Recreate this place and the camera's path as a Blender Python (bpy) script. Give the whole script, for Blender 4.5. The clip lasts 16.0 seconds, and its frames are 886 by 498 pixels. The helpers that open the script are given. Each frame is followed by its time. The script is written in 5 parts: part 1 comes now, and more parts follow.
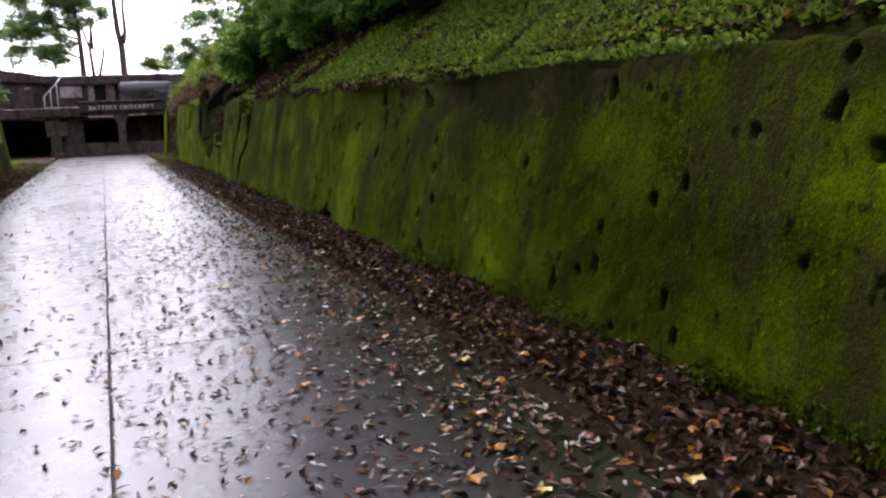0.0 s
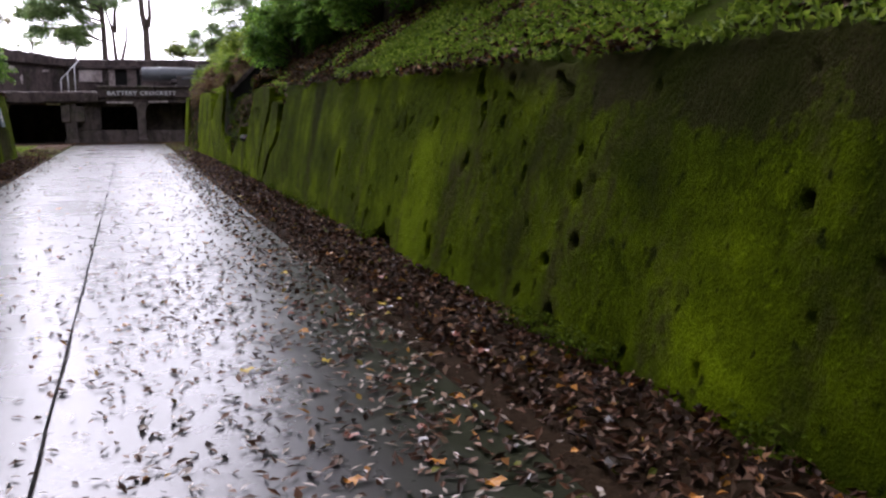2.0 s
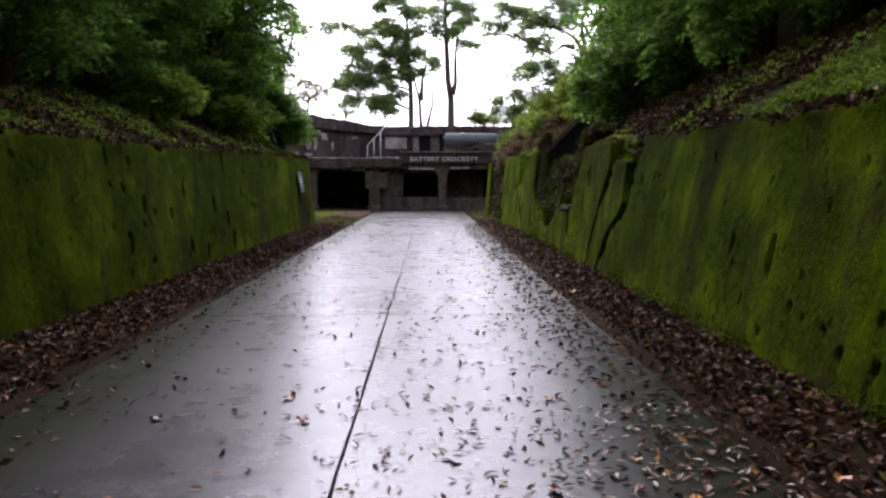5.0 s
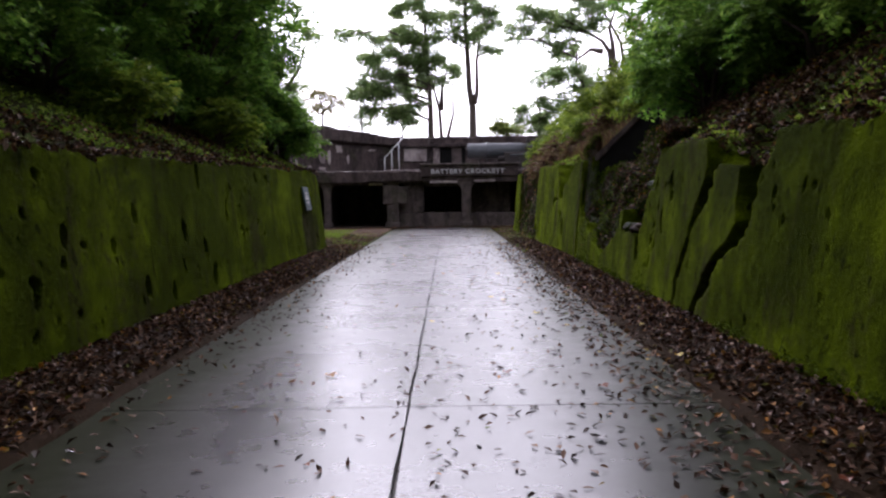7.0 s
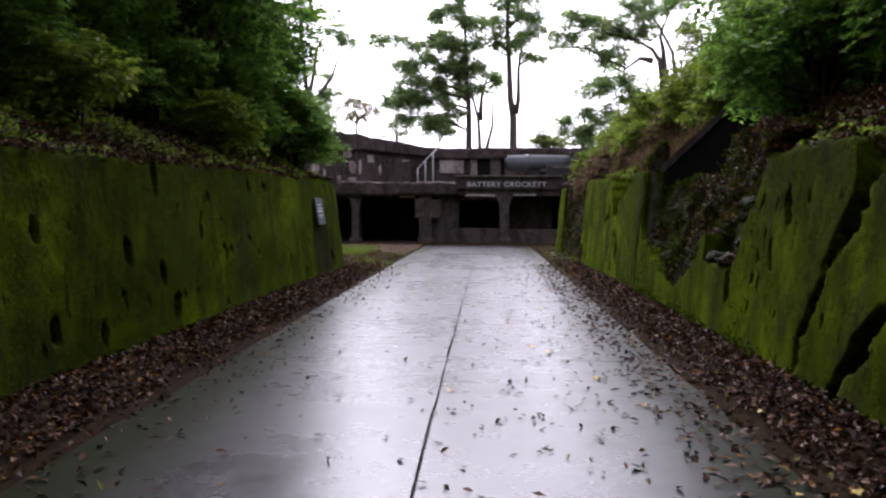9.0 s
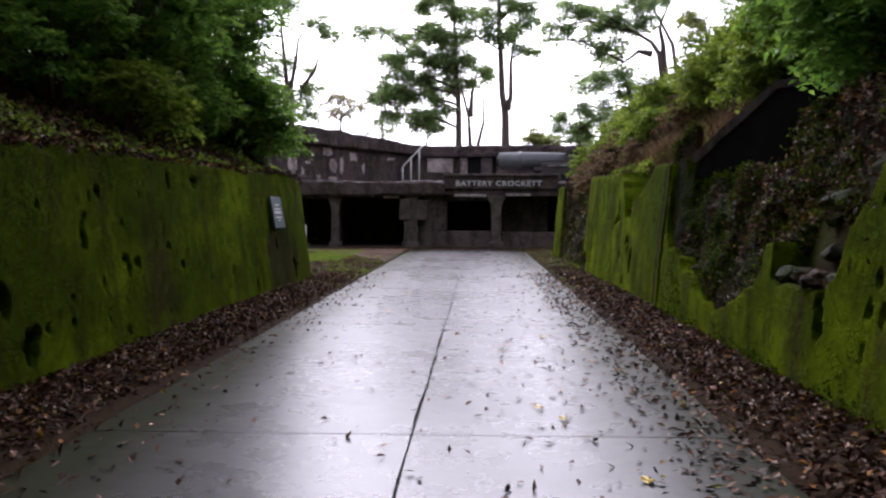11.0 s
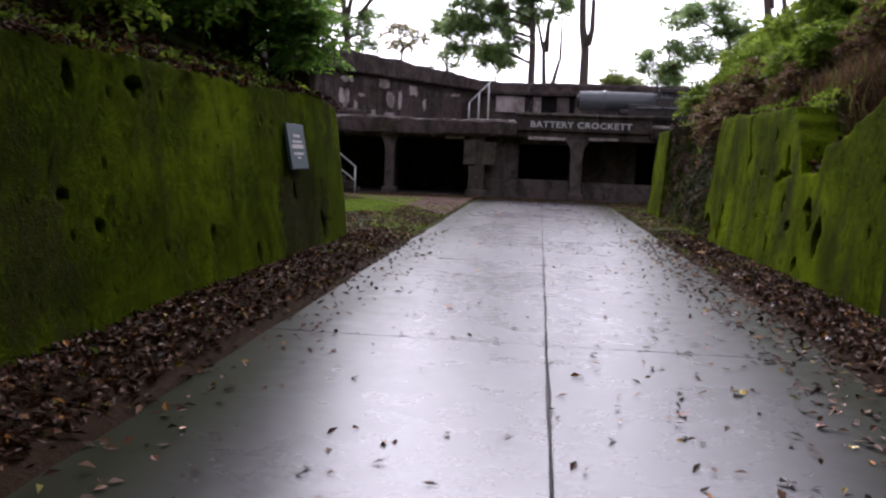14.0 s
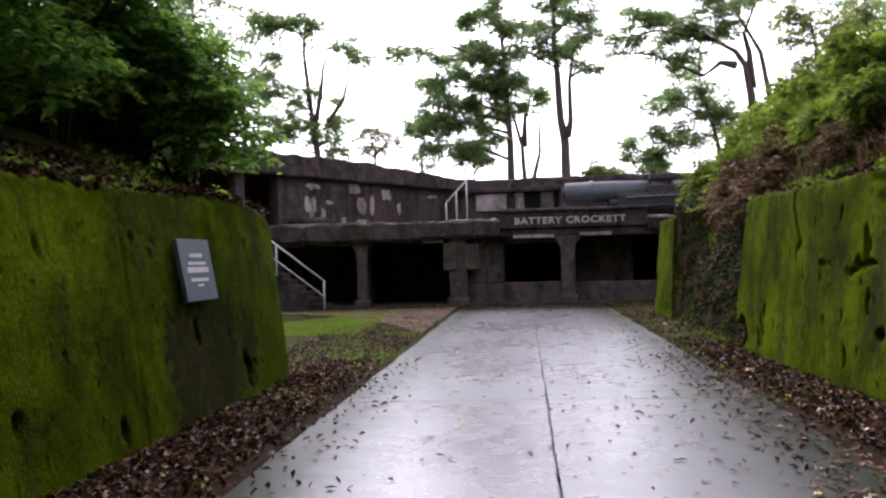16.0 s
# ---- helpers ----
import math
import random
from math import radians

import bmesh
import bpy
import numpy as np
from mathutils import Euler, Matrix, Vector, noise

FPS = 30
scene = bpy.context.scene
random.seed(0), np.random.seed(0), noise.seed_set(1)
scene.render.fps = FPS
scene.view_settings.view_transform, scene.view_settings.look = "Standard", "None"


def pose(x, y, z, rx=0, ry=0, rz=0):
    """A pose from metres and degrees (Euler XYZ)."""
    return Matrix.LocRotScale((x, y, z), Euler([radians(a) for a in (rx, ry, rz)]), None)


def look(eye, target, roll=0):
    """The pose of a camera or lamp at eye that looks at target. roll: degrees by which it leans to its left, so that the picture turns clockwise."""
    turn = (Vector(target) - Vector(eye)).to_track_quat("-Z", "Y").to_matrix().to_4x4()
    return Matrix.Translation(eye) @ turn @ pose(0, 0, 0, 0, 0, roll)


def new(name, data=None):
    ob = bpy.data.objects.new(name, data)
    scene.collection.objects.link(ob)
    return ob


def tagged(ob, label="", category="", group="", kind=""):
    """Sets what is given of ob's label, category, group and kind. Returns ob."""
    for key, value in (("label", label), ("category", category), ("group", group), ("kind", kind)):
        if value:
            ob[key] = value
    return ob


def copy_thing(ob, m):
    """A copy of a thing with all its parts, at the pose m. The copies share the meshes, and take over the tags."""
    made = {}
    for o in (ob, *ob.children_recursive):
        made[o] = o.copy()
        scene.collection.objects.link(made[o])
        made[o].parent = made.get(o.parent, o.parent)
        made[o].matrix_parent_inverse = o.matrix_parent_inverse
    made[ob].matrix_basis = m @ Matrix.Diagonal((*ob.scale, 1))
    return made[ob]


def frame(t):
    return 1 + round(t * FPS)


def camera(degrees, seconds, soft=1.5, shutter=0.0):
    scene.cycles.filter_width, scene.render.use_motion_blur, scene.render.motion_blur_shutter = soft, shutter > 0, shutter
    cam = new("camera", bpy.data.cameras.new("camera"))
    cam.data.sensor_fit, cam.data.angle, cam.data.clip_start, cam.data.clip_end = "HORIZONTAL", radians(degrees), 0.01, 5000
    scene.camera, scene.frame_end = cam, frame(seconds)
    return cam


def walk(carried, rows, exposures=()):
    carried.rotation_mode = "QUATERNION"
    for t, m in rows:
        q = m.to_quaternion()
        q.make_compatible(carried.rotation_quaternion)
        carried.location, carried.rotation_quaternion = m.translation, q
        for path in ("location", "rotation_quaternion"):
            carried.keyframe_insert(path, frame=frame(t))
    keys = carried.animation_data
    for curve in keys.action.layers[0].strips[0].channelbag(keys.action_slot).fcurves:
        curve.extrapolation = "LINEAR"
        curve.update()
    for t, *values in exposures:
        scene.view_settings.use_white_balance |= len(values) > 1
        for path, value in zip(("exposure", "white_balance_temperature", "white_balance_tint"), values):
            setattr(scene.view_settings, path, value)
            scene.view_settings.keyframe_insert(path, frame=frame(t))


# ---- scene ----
cam = camera(54.0, 16.0, soft=2.4)
PATH = [
    (0, (0.1, 0.521, 1.53), (0.804, 2.368, 1.22), -2.4),
    (0.5, (0.226, 1.3, 1.538), (0.945, 3.141, 1.232), 0.0),
    (1, (0.305, 2.073, 1.515), (0.972, 3.937, 1.232), -0.2),
    (1.5, (0.404, 2.871, 1.5), (1.077, 4.728, 1.187), 0.3),
    (2, (0.458, 3.685, 1.503), (1.122, 5.546, 1.191), -0.4),
    (2.5, (0.515, 4.458, 1.479), (1.181, 6.323, 1.195), 0.4),
    (3, (0.578, 5.265, 1.482), (1.255, 7.123, 1.185), 1.6),
    (3.5, (0.624, 6.071, 1.487), (1.208, 7.963, 1.202), 0.6),
    (4, (0.614, 6.91, 1.475), (0.961, 8.863, 1.221), 1.4),
    (4.5, (0.534, 7.704, 1.41), (0.608, 9.695, 1.229), 0.9),
    (7, (0.293, 11.85, 1.436), (0.279, 13.846, 1.314), -0.9),
    (7.5, (0.289, 12.583, 1.469), (0.214, 14.579, 1.357), 0.9),
    (8, (0.295, 13.32, 1.475), (0.213, 15.316, 1.385), -0.2),
    (10.5, (0.497, 16.884, 1.436), (0.365, 18.878, 1.344), 1.1),
    (11, (0.427, 17.632, 1.442), (0.345, 19.628, 1.356), 0.1),
    (11.5, (0.312, 18.431, 1.439), (0.207, 20.427, 1.369), 0.5),
    (12, (0.205, 19.177, 1.459), (0.268, 21.175, 1.381), 0.2),
    (12.5, (0.089, 19.96, 1.442), (0.073, 21.958, 1.372), 0.8),
    (13, (0.006, 20.72, 1.434), (0.095, 22.715, 1.334), 2.4),
    (13.5, (-0.076, 21.467, 1.426), (-0.022, 23.465, 1.337), 1.0),
    (14, (-0.118, 22.225, 1.383), (-0.329, 24.202, 1.169), 2.2),
    (14.5, (-0.114, 23.015, 1.433), (-0.265, 25.005, 1.294), 0.3),
    (15, (-0.074, 23.724, 1.425), (-0.269, 25.713, 1.363), 0.3),
    (15.5, (-0.093, 24.458, 1.441), (-0.292, 26.448, 1.393), -2.0),
    (16, (-0.171, 25.235, 1.459), (-0.36, 27.225, 1.482), -1.6),
]
walk(cam, [(t, look(eye, target, roll)) for t, eye, target, roll in PATH], exposures=[(0, 1.5, 5970, 25), (1, 1.58, 5970, 25), (2, 1.5, 5970, 25), (3, 1.33, 5970, 26), (4, 1.32, 5970, 26), (7, 1.12, 5970, 26), (10.5, 1.18, 5970, 26), (12, 1.25, 5970, 26), (14, 1.15, 5970, 26), (15, 1.3, 5970, 26), (16, 1.38, 5970, 26)])

# ---- world and sun: a bright overcast sky ----
SUN_EL, SUN_AZ = radians(43), radians(-6)
world = bpy.data.worlds.new("overcast")
scene.world = world
world.use_nodes = True
wn, wl = world.node_tree.nodes, world.node_tree.links
sky = wn.new("ShaderNodeTexSky")
sky.sky_type, sky.sun_disc = "NISHITA", False
sky.sun_elevation, sky.sun_rotation = SUN_EL, SUN_AZ
sky.air_density, sky.dust_density, sky.ozone_density = 1.0, 4.0, 1.0
pale = wn.new("ShaderNodeHueSaturation")
pale.inputs["Saturation"].default_value = 0.12
wl.new(sky.outputs[0], pale.inputs["Color"])
wl.new(pale.outputs[0], wn["Background"].inputs["Color"])
wn["Background"].inputs["Strength"].default_value = 0.15
sun_data = bpy.data.lights.new("sun", "SUN")
sun_data.energy, sun_data.angle, sun_data.color = 0.6, radians(25), (1.0, 0.97, 0.93)
sun = new("sun", sun_data)
sun.matrix_world = look((0, 0, 40), (-40 * math.sin(SUN_AZ) / math.tan(SUN_EL), -40 * math.cos(SUN_AZ) / math.tan(SUN_EL), 0))


# ---- materials ----
class Mat:
    """A small builder for node materials."""

    def __init__(self, name, rough=0.7, metal=0.0):
        self.m = bpy.data.materials.new(name)
        self.m.use_nodes = True
        self.n, self.l = self.m.node_tree.nodes, self.m.node_tree.links
        self.b = self.n["Principled BSDF"]
        self.b.inputs["Roughness"].default_value, self.b.inputs["Metallic"].default_value = rough, metal
        self.co = self.n.new("ShaderNodeNewGeometry")

    def put(self, sock, v):
        if isinstance(v, bpy.types.NodeSocket):
            self.l.new(v, sock)
        elif isinstance(v, (tuple, list)):
            sock.default_value = (*v, 1) if len(v) == 3 and sock.type == "RGBA" else v
        else:
            sock.default_value = v

    def noise(self, scale, detail=4, rough=0.55, stretch=None, dist=0.0):
        n = self.n.new("ShaderNodeTexNoise")
        n.inputs["Scale"].default_value, n.inputs["Detail"].default_value = scale, detail
        n.inputs["Roughness"].default_value, n.inputs["Distortion"].default_value = rough, dist
        src = self.co.outputs["Position"]
        if stretch:
            mp = self.n.new("ShaderNodeMapping")
            mp.inputs["Scale"].default_value = stretch
            self.l.new(src, mp.inputs["Vector"])
            src = mp.outputs[0]
        self.l.new(src, n.inputs["Vector"])
        return n.outputs["Fac"]

    def ramp(self, fac, *stops):
        r = self.n.new("ShaderNodeValToRGB")
        el = r.color_ramp.elements
        while len(el) < len(stops):
            el.new(0.5)
        for e, (p, c) in zip(el, stops):
            e.position = p
            e.color = (*c, 1) if isinstance(c, (tuple, list)) else (c, c, c, 1)
        self.put(r.inputs[0], fac)
        return r.outputs[0]

    def mix(self, fac, a, b, mode="MIX"):
        x = self.n.new("ShaderNodeMix")
        x.data_type, x.blend_type = "RGBA", mode
        self.put(x.inputs[0], fac), self.put(x.inputs[6], a), self.put(x.inputs[7], b)
        return x.outputs[2]

    def math(self, op, a, b=0.0):
        x = self.n.new("ShaderNodeMath")
        x.operation = op
        self.put(x.inputs[0], a), self.put(x.inputs[1], b)
        return x.outputs[0]

    def axis(self, k):
        x = self.n.new("ShaderNodeSeparateXYZ")
        self.l.new(self.co.outputs["Position"], x.inputs[0])
        return x.outputs[k]

    def random(self):
        return self.co.outputs["Random Per Island"]

    def object_random(self):
        return self.n.new("ShaderNodeObjectInfo").outputs["Random"]

    def colour(self, v):
        self.put(self.b.inputs["Base Color"], v)
        return self

    def rough(self, v):
        self.put(self.b.inputs["Roughness"], v)
        return self

    def bump(self, h, strength=0.4, dist=0.02):
        x = self.n.new("ShaderNodeBump")
        x.inputs["Strength"].default_value, x.inputs["Distance"].default_value = strength, dist
        self.put(x.inputs["Height"], h)
        self.l.new(x.outputs[0], self.b.inputs["Normal"])
        return self


def leafy(name, stops, rough=0.5, passing=0.25):
    k = Mat(name, rough)
    base = k.ramp(k.random(), *stops)
    big = k.noise(0.9, 2)
    col = base if name.startswith("dry") else k.mix(k.ramp(big, (0.35, 0.0), (0.7, 0.5)), base, (0.13, 0.17, 0.022))
    k.colour(col)
    k.b.inputs["Specular IOR Level"].default_value = 0.2
    tr = k.n.new("ShaderNodeBsdfTranslucent")
    k.put(tr.inputs["Color"], col)
    ms = k.n.new("ShaderNodeMixShader")
    ms.inputs[0].default_value = passing
    k.l.new(k.b.outputs[0], ms.inputs[1]), k.l.new(tr.outputs[0], ms.inputs[2])
    k.l.new(ms.outputs[0], k.n["Material Output"].inputs["Surface"])
    return k.m


def make_moss(name):
    k = Mat(name, 0.9)
    n1, n2 = k.noise(1.1, 5), k.noise(9, 5, 0.65)
    streak = k.noise(1.0, 4, 0.6, (1.7, 1.7, 0.45))
    fine = k.noise(60, 4, 0.7)
    green = k.mix(k.ramp(n2, (0.3, 0.0), (0.7, 1.0)), (0.011, 0.017, 0.0002), (0.070, 0.101, 0.0006))
    green = k.mix(k.ramp(n1, (0.42, 0.0), (0.66, 0.8)), green, (0.168, 0.238, 0.0009))
    spots = k.noise(24, 3, 0.6)
    green = k.mix(k.ramp(spots, (0.56, 0.0), (0.68, 0.75)), green, (0.134, 0.190, 0.0009))
    brown = k.mix(n2, (0.017, 0.013, 0.006), (0.058, 0.044, 0.026))
    bare = k.ramp(k.math("ADD", k.math("MULTIPLY", streak, 0.62), k.math("MULTIPLY", n2, 0.38)), (0.50, 0.0), (0.62, 0.8))
    high = k.ramp(k.math("ADD", k.math("MULTIPLY", k.axis(2), 0.30), k.math("MULTIPLY", n1, 0.55)), (0.77, 0.0), (0.84, 0.9))
    bare = k.math("MAXIMUM", bare, k.math("MULTIPLY", high, k.math("LESS_THAN", k.math("ADD", k.axis(1), k.math("MULTIPLY", n1, 6.0)), 15.0)))
    for side, yc, zc, ry, rz in ((-1, 33.1, 0.55, 1.2, 0.75), (1, 7.2, 1.74, 2.4, 0.34), (1, 29.98, 1.0, 0.11, 2.0)):
        q = k.math("ADD", k.math("POWER", k.math("ABSOLUTE", k.math("DIVIDE", k.math("SUBTRACT", k.axis(1), yc), ry)), 2.0), k.math("POWER", k.math("ABSOLUTE", k.math("DIVIDE", k.math("SUBTRACT", k.axis(2), zc), rz)), 2.0))
        q = k.math("ADD", q, k.math("ADD", k.math("MULTIPLY", k.math("SUBTRACT", n2, 0.5), 2.2), k.math("MULTIPLY", k.math("SUBTRACT", streak, 0.5), 4.0)))
        here = k.math("GREATER_THAN", k.math("MULTIPLY", k.axis(0), side), 0.0)
        bare = k.math("MAXIMUM", bare, k.math("MULTIPLY", here, k.ramp(q, (0.55, 0.95), (1.0, 0.0))))
    col = k.mix(bare, green, brown)
    col = k.mix(k.ramp(fine, (0.35, 0.55), (0.58, 0.0)), col, (0.020, 0.032, 0.001))
    wet = k.noise(0.55, 4, 0.7, None, 0.6)
    col = k.mix(k.ramp(wet, (0.45, 0.0), (0.62, 0.75)), col, (0.012, 0.018, 0.001))
    dots = k.noise(7.5, 2, 0.5, (1.3, 1.3, 0.8))
    col = k.mix(k.ramp(dots, (0.64, 0.0), (0.71, 0.85)), col, (0.007, 0.009, 0.002))
    k.colour(col).bump(k.math("ADD", k.math("MULTIPLY", n2, 0.9), k.math("ADD", fine, k.math("MULTIPLY", spots, 0.8))), 0.7, 0.04)
    k.b.inputs["Specular IOR Level"].default_value = 0.01
    k.b.inputs["Sheen Weight"].default_value, k.b.inputs["Sheen Roughness"].default_value = 0.14, 0.12
    k.put(k.b.inputs["Sheen Tint"], k.mix(bare, (0.60, 0.85, 0.01), (0.30, 0.32, 0.08)))
    return k.m


def make_old_concrete(name, a, b, stain, moss=0.3):
    k = Mat(name, 0.85)
    n1, n2, n3 = k.noise(0.7, 5), k.noise(6, 6, 0.7), k.noise(2.1, 5, 0.65, None, 0.8)
    drip = k.noise(1.0, 5, 0.65, (1.3, 1.3, 0.25), 0.6)
    col = k.mix(n2, a, b)
    col = k.mix(k.ramp(k.math("ADD", k.math("MULTIPLY", drip, 0.5), k.math("MULTIPLY", n3, 0.5)), (0.44, 0.0), (0.58, 0.9)), col, stain)
    col = k.mix(k.ramp(n3, (0.60, 0.0), (0.70, 0.55)), col, k.mix(0.5, b, (0.40, 0.33, 0.31)))
    col = k.mix(k.ramp(n1, (0.55, 0.0), (0.72, moss)), col, (0.05, 0.07, 0.012))
    k.colour(col).bump(k.math("ADD", n2, n3), 0.6, 0.04)
    k.b.inputs["Specular IOR Level"].default_value = 0.25
    return k.m


def make_road(name):
    k = Mat(name, 0.2)
    n1, n2, fine = k.noise(0.45, 4), k.noise(3.5, 5, 0.6), k.noise(55, 3, 0.6)
    brush = k.noise(1.0, 3, 0.6, (0.8, 30, 1))
    lane = k.object_random()
    col = k.mix(n2, (0.034, 0.031, 0.034), (0.076, 0.070, 0.075))
    col = k.mix(k.ramp(n1, (0.4, 0.0), (0.65, 0.6)), col, (0.024, 0.022, 0.022))
    col = k.mix(k.math("MULTIPLY", lane, 0.25), col, (0.08, 0.074, 0.072))
    x = k.math("ABSOLUTE", k.axis(0))
    edge = k.ramp(k.math("ADD", k.math("MULTIPLY", x, 0.33), k.math("MULTIPLY", k.math("ADD", n2, n1), 0.17)), (0.50, 0.0), (0.76, 0.85))
    col = k.mix(edge, col, (0.018, 0.021, 0.008))
    k.colour(col)
    k.rough(k.math("ADD", k.ramp(k.math("ADD", k.math("MULTIPLY", n1, 0.5), k.math("MULTIPLY", n2, 0.5)), (0.28, 0.21), (0.72, 0.35)), k.math("MULTIPLY", edge, 0.06)))
    k.put(k.b.inputs["Specular IOR Level"], k.math("SUBTRACT", 0.27, k.math("MULTIPLY", edge, 0.25)))
    k.bump(k.math("ADD", k.math("MULTIPLY", fine, 0.6), k.math("ADD", k.math("MULTIPLY", n2, 0.5), k.math("MULTIPLY", brush, 0.05))), 0.16, 0.010)
    return k.m


def make_soil(name):
    k = Mat(name, 0.9)
    n1, n2, n3 = k.noise(0.35, 4), k.noise(2.2, 5, 0.65), k.noise(28, 4, 0.7)
    earth = k.mix(n3, (0.014, 0.009, 0.005), (0.044, 0.027, 0.016))
    grass = k.mix(n3, (0.016, 0.028, 0.002), (0.060, 0.085, 0.008))
    col = k.mix(k.ramp(k.math("ADD", k.math("MULTIPLY", n1, 0.4), k.math("MULTIPLY", n2, 0.6)), (0.42, 0.0), (0.58, 1.0)), earth, grass)
    cut = k.math("MAXIMUM", k.ramp(k.math("ABSOLUTE", k.math("MULTIPLY", k.axis(0), 0.2)), (0.60, 0.0), (0.68, 1.0)), k.ramp(k.math("MULTIPLY", k.axis(1), 0.01), (0.34, 0.0), (0.40, 1.0)))
    col = k.mix(cut, earth, col)
    k.colour(col).bump(k.math("ADD", n3, n2), 0.7, 0.04)
    k.b.inputs["Specular IOR Level"].default_value = 0.02
    return k.m


def plain(name, a, b, scale, rough, metal=0.0, bump=0.2):
    k = Mat(name, rough, metal)
    n = k.noise(scale, 5, 0.6)
    k.colour(k.mix(n, a, b)).bump(n, bump, 0.01)
    return k.m


MOSS = make_moss("mossy concrete")
# Stained battery concrete; inside the bays it also stands for shade.
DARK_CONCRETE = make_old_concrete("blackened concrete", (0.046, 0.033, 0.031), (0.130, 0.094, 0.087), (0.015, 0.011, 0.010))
PALE_CONCRETE = make_old_concrete("pale flaking plaster", (0.40, 0.33, 0.31), (0.60, 0.52, 0.50), (0.16, 0.12, 0.115), 0.1)
MID_CONCRETE = make_old_concrete("stained concrete", (0.070, 0.054, 0.049), (0.175, 0.136, 0.124), (0.025, 0.019, 0.017))
ROAD = make_road("wet concrete slab")
SOIL = make_soil("earth and grass")
JOINT = plain("dirt in joints", (0.018, 0.015, 0.013), (0.04, 0.033, 0.028), 40, 0.8)
def make_rock():
    k = Mat("wet dark rock", 0.62)
    n1, n2, n3 = k.noise(1.6, 4), k.noise(7, 5, 0.65), k.noise(30, 4, 0.7)
    col = k.mix(n2, (0.006, 0.006, 0.006), (0.036, 0.031, 0.030))
    col = k.mix(k.ramp(n1, (0.36, 0.0), (0.50, 0.92)), col, k.mix(n3, (0.007, 0.013, 0.0008), (0.034, 0.052, 0.002)))
    col = k.mix(k.ramp(k.noise(2.6, 4, 0.6, None, 0.5), (0.50, 0.0), (0.60, 0.9)), col, k.mix(n3, (0.020, 0.012, 0.007), (0.085, 0.050, 0.030)))
    k.colour(col).bump(k.math("ADD", n2, n3), 0.9, 0.04)
    k.b.inputs["Specular IOR Level"].default_value = 0.04
    return k.m


ROCK = make_rock()
BARK = plain("bark", (0.055, 0.040, 0.032), (0.16, 0.12, 0.10), 14, 0.9, 0, 0.8)
STEM = plain("twigs", (0.035, 0.024, 0.016), (0.09, 0.06, 0.04), 20, 0.85)
LEAF = leafy("bush leaves", [(0.0, (0.05, 0.125, 0.018)), (0.5, (0.13, 0.28, 0.035)), (0.9, (0.23, 0.43, 0.06)), (1.0, (0.34, 0.50, 0.09))], 0.5, 0.52)
# Distance haze is put into this paler, greyer leaf colour.
LEAF_FAR_HAZE = leafy("hazed tree leaves", [(0.0, (0.20, 0.30, 0.12)), (0.6, (0.34, 0.46, 0.20)), (1.0, (0.46, 0.57, 0.28))], 0.6, 0.72)
LEAF_YELLOW = leafy("yellowish hazed tree leaves", [(0.0, (0.16, 0.22, 0.06)), (0.6, (0.27, 0.33, 0.09)), (1.0, (0.38, 0.36, 0.12))], 0.6, 0.65)
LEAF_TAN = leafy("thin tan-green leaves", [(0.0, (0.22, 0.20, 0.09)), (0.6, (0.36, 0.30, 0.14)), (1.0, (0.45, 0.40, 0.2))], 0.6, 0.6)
GRASS = leafy("grass blades", [(0.0, (0.08, 0.14, 0.010)), (0.6, (0.19, 0.29, 0.022)), (1.0, (0.34, 0.42, 0.06))], 0.6, 0.45)
LAWN = leafy("lawn grass", [(0.0, (0.10, 0.17, 0.012)), (0.6, (0.17, 0.27, 0.02)), (1.0, (0.27, 0.34, 0.05))], 0.7, 0.4)
DRY = leafy("dry brown stalks", [(0.0, (0.065, 0.032, 0.018)), (0.5, (0.13, 0.068, 0.038)), (0.8, (0.20, 0.13, 0.06)), (1.0, (0.16, 0.21, 0.04))], 0.7, 0.3)
# Near-black concrete colour that stands for deep shade.
SHADE_BLACK = plain("shade-black concrete", (0.006, 0.006, 0.006), (0.018, 0.017, 0.016), 4, 0.95)
SHADE_BLACK.node_tree.nodes["Principled BSDF"].inputs["Specular IOR Level"].default_value = 0.05
PAINT_WHITE = plain("chipped white paint", (0.55, 0.55, 0.56), (0.80, 0.80, 0.80), 18, 0.45)
GUN = plain("painted gun steel", (0.065, 0.070, 0.076), (0.13, 0.137, 0.145), 3, 0.38, 0.15)
IRON = plain("rusty dark iron", (0.030, 0.026, 0.025), (0.075, 0.06, 0.055), 8, 0.6, 0.4)
PLAQUE = plain("weathered blue-grey panel", (0.035, 0.062, 0.070), (0.075, 0.118, 0.130), 5, 0.6, 0.0)
LETTERS = plain("faded white sign paint", (0.30, 0.28, 0.28), (0.80, 0.77, 0.78), 7, 0.7)
TEAL = plain("teal plastic", (0.01, 0.16, 0.13), (0.02, 0.25, 0.20), 6, 0.4)


def litter_material():
    k = Mat("dead leaves", 0.6)
    col = k.ramp(k.random(), (0.0, (0.020, 0.010, 0.006)), (0.45, (0.060, 0.027, 0.014)), (0.74, (0.130, 0.060, 0.032)), (0.90, (0.27, 0.18, 0.13)), (0.96, (0.34, 0.14, 0.02)), (1.0, (0.10, 0.13, 0.02)))
    k.colour(col)
    k.b.inputs["Specular IOR Level"].default_value = 0.10
    return k.m


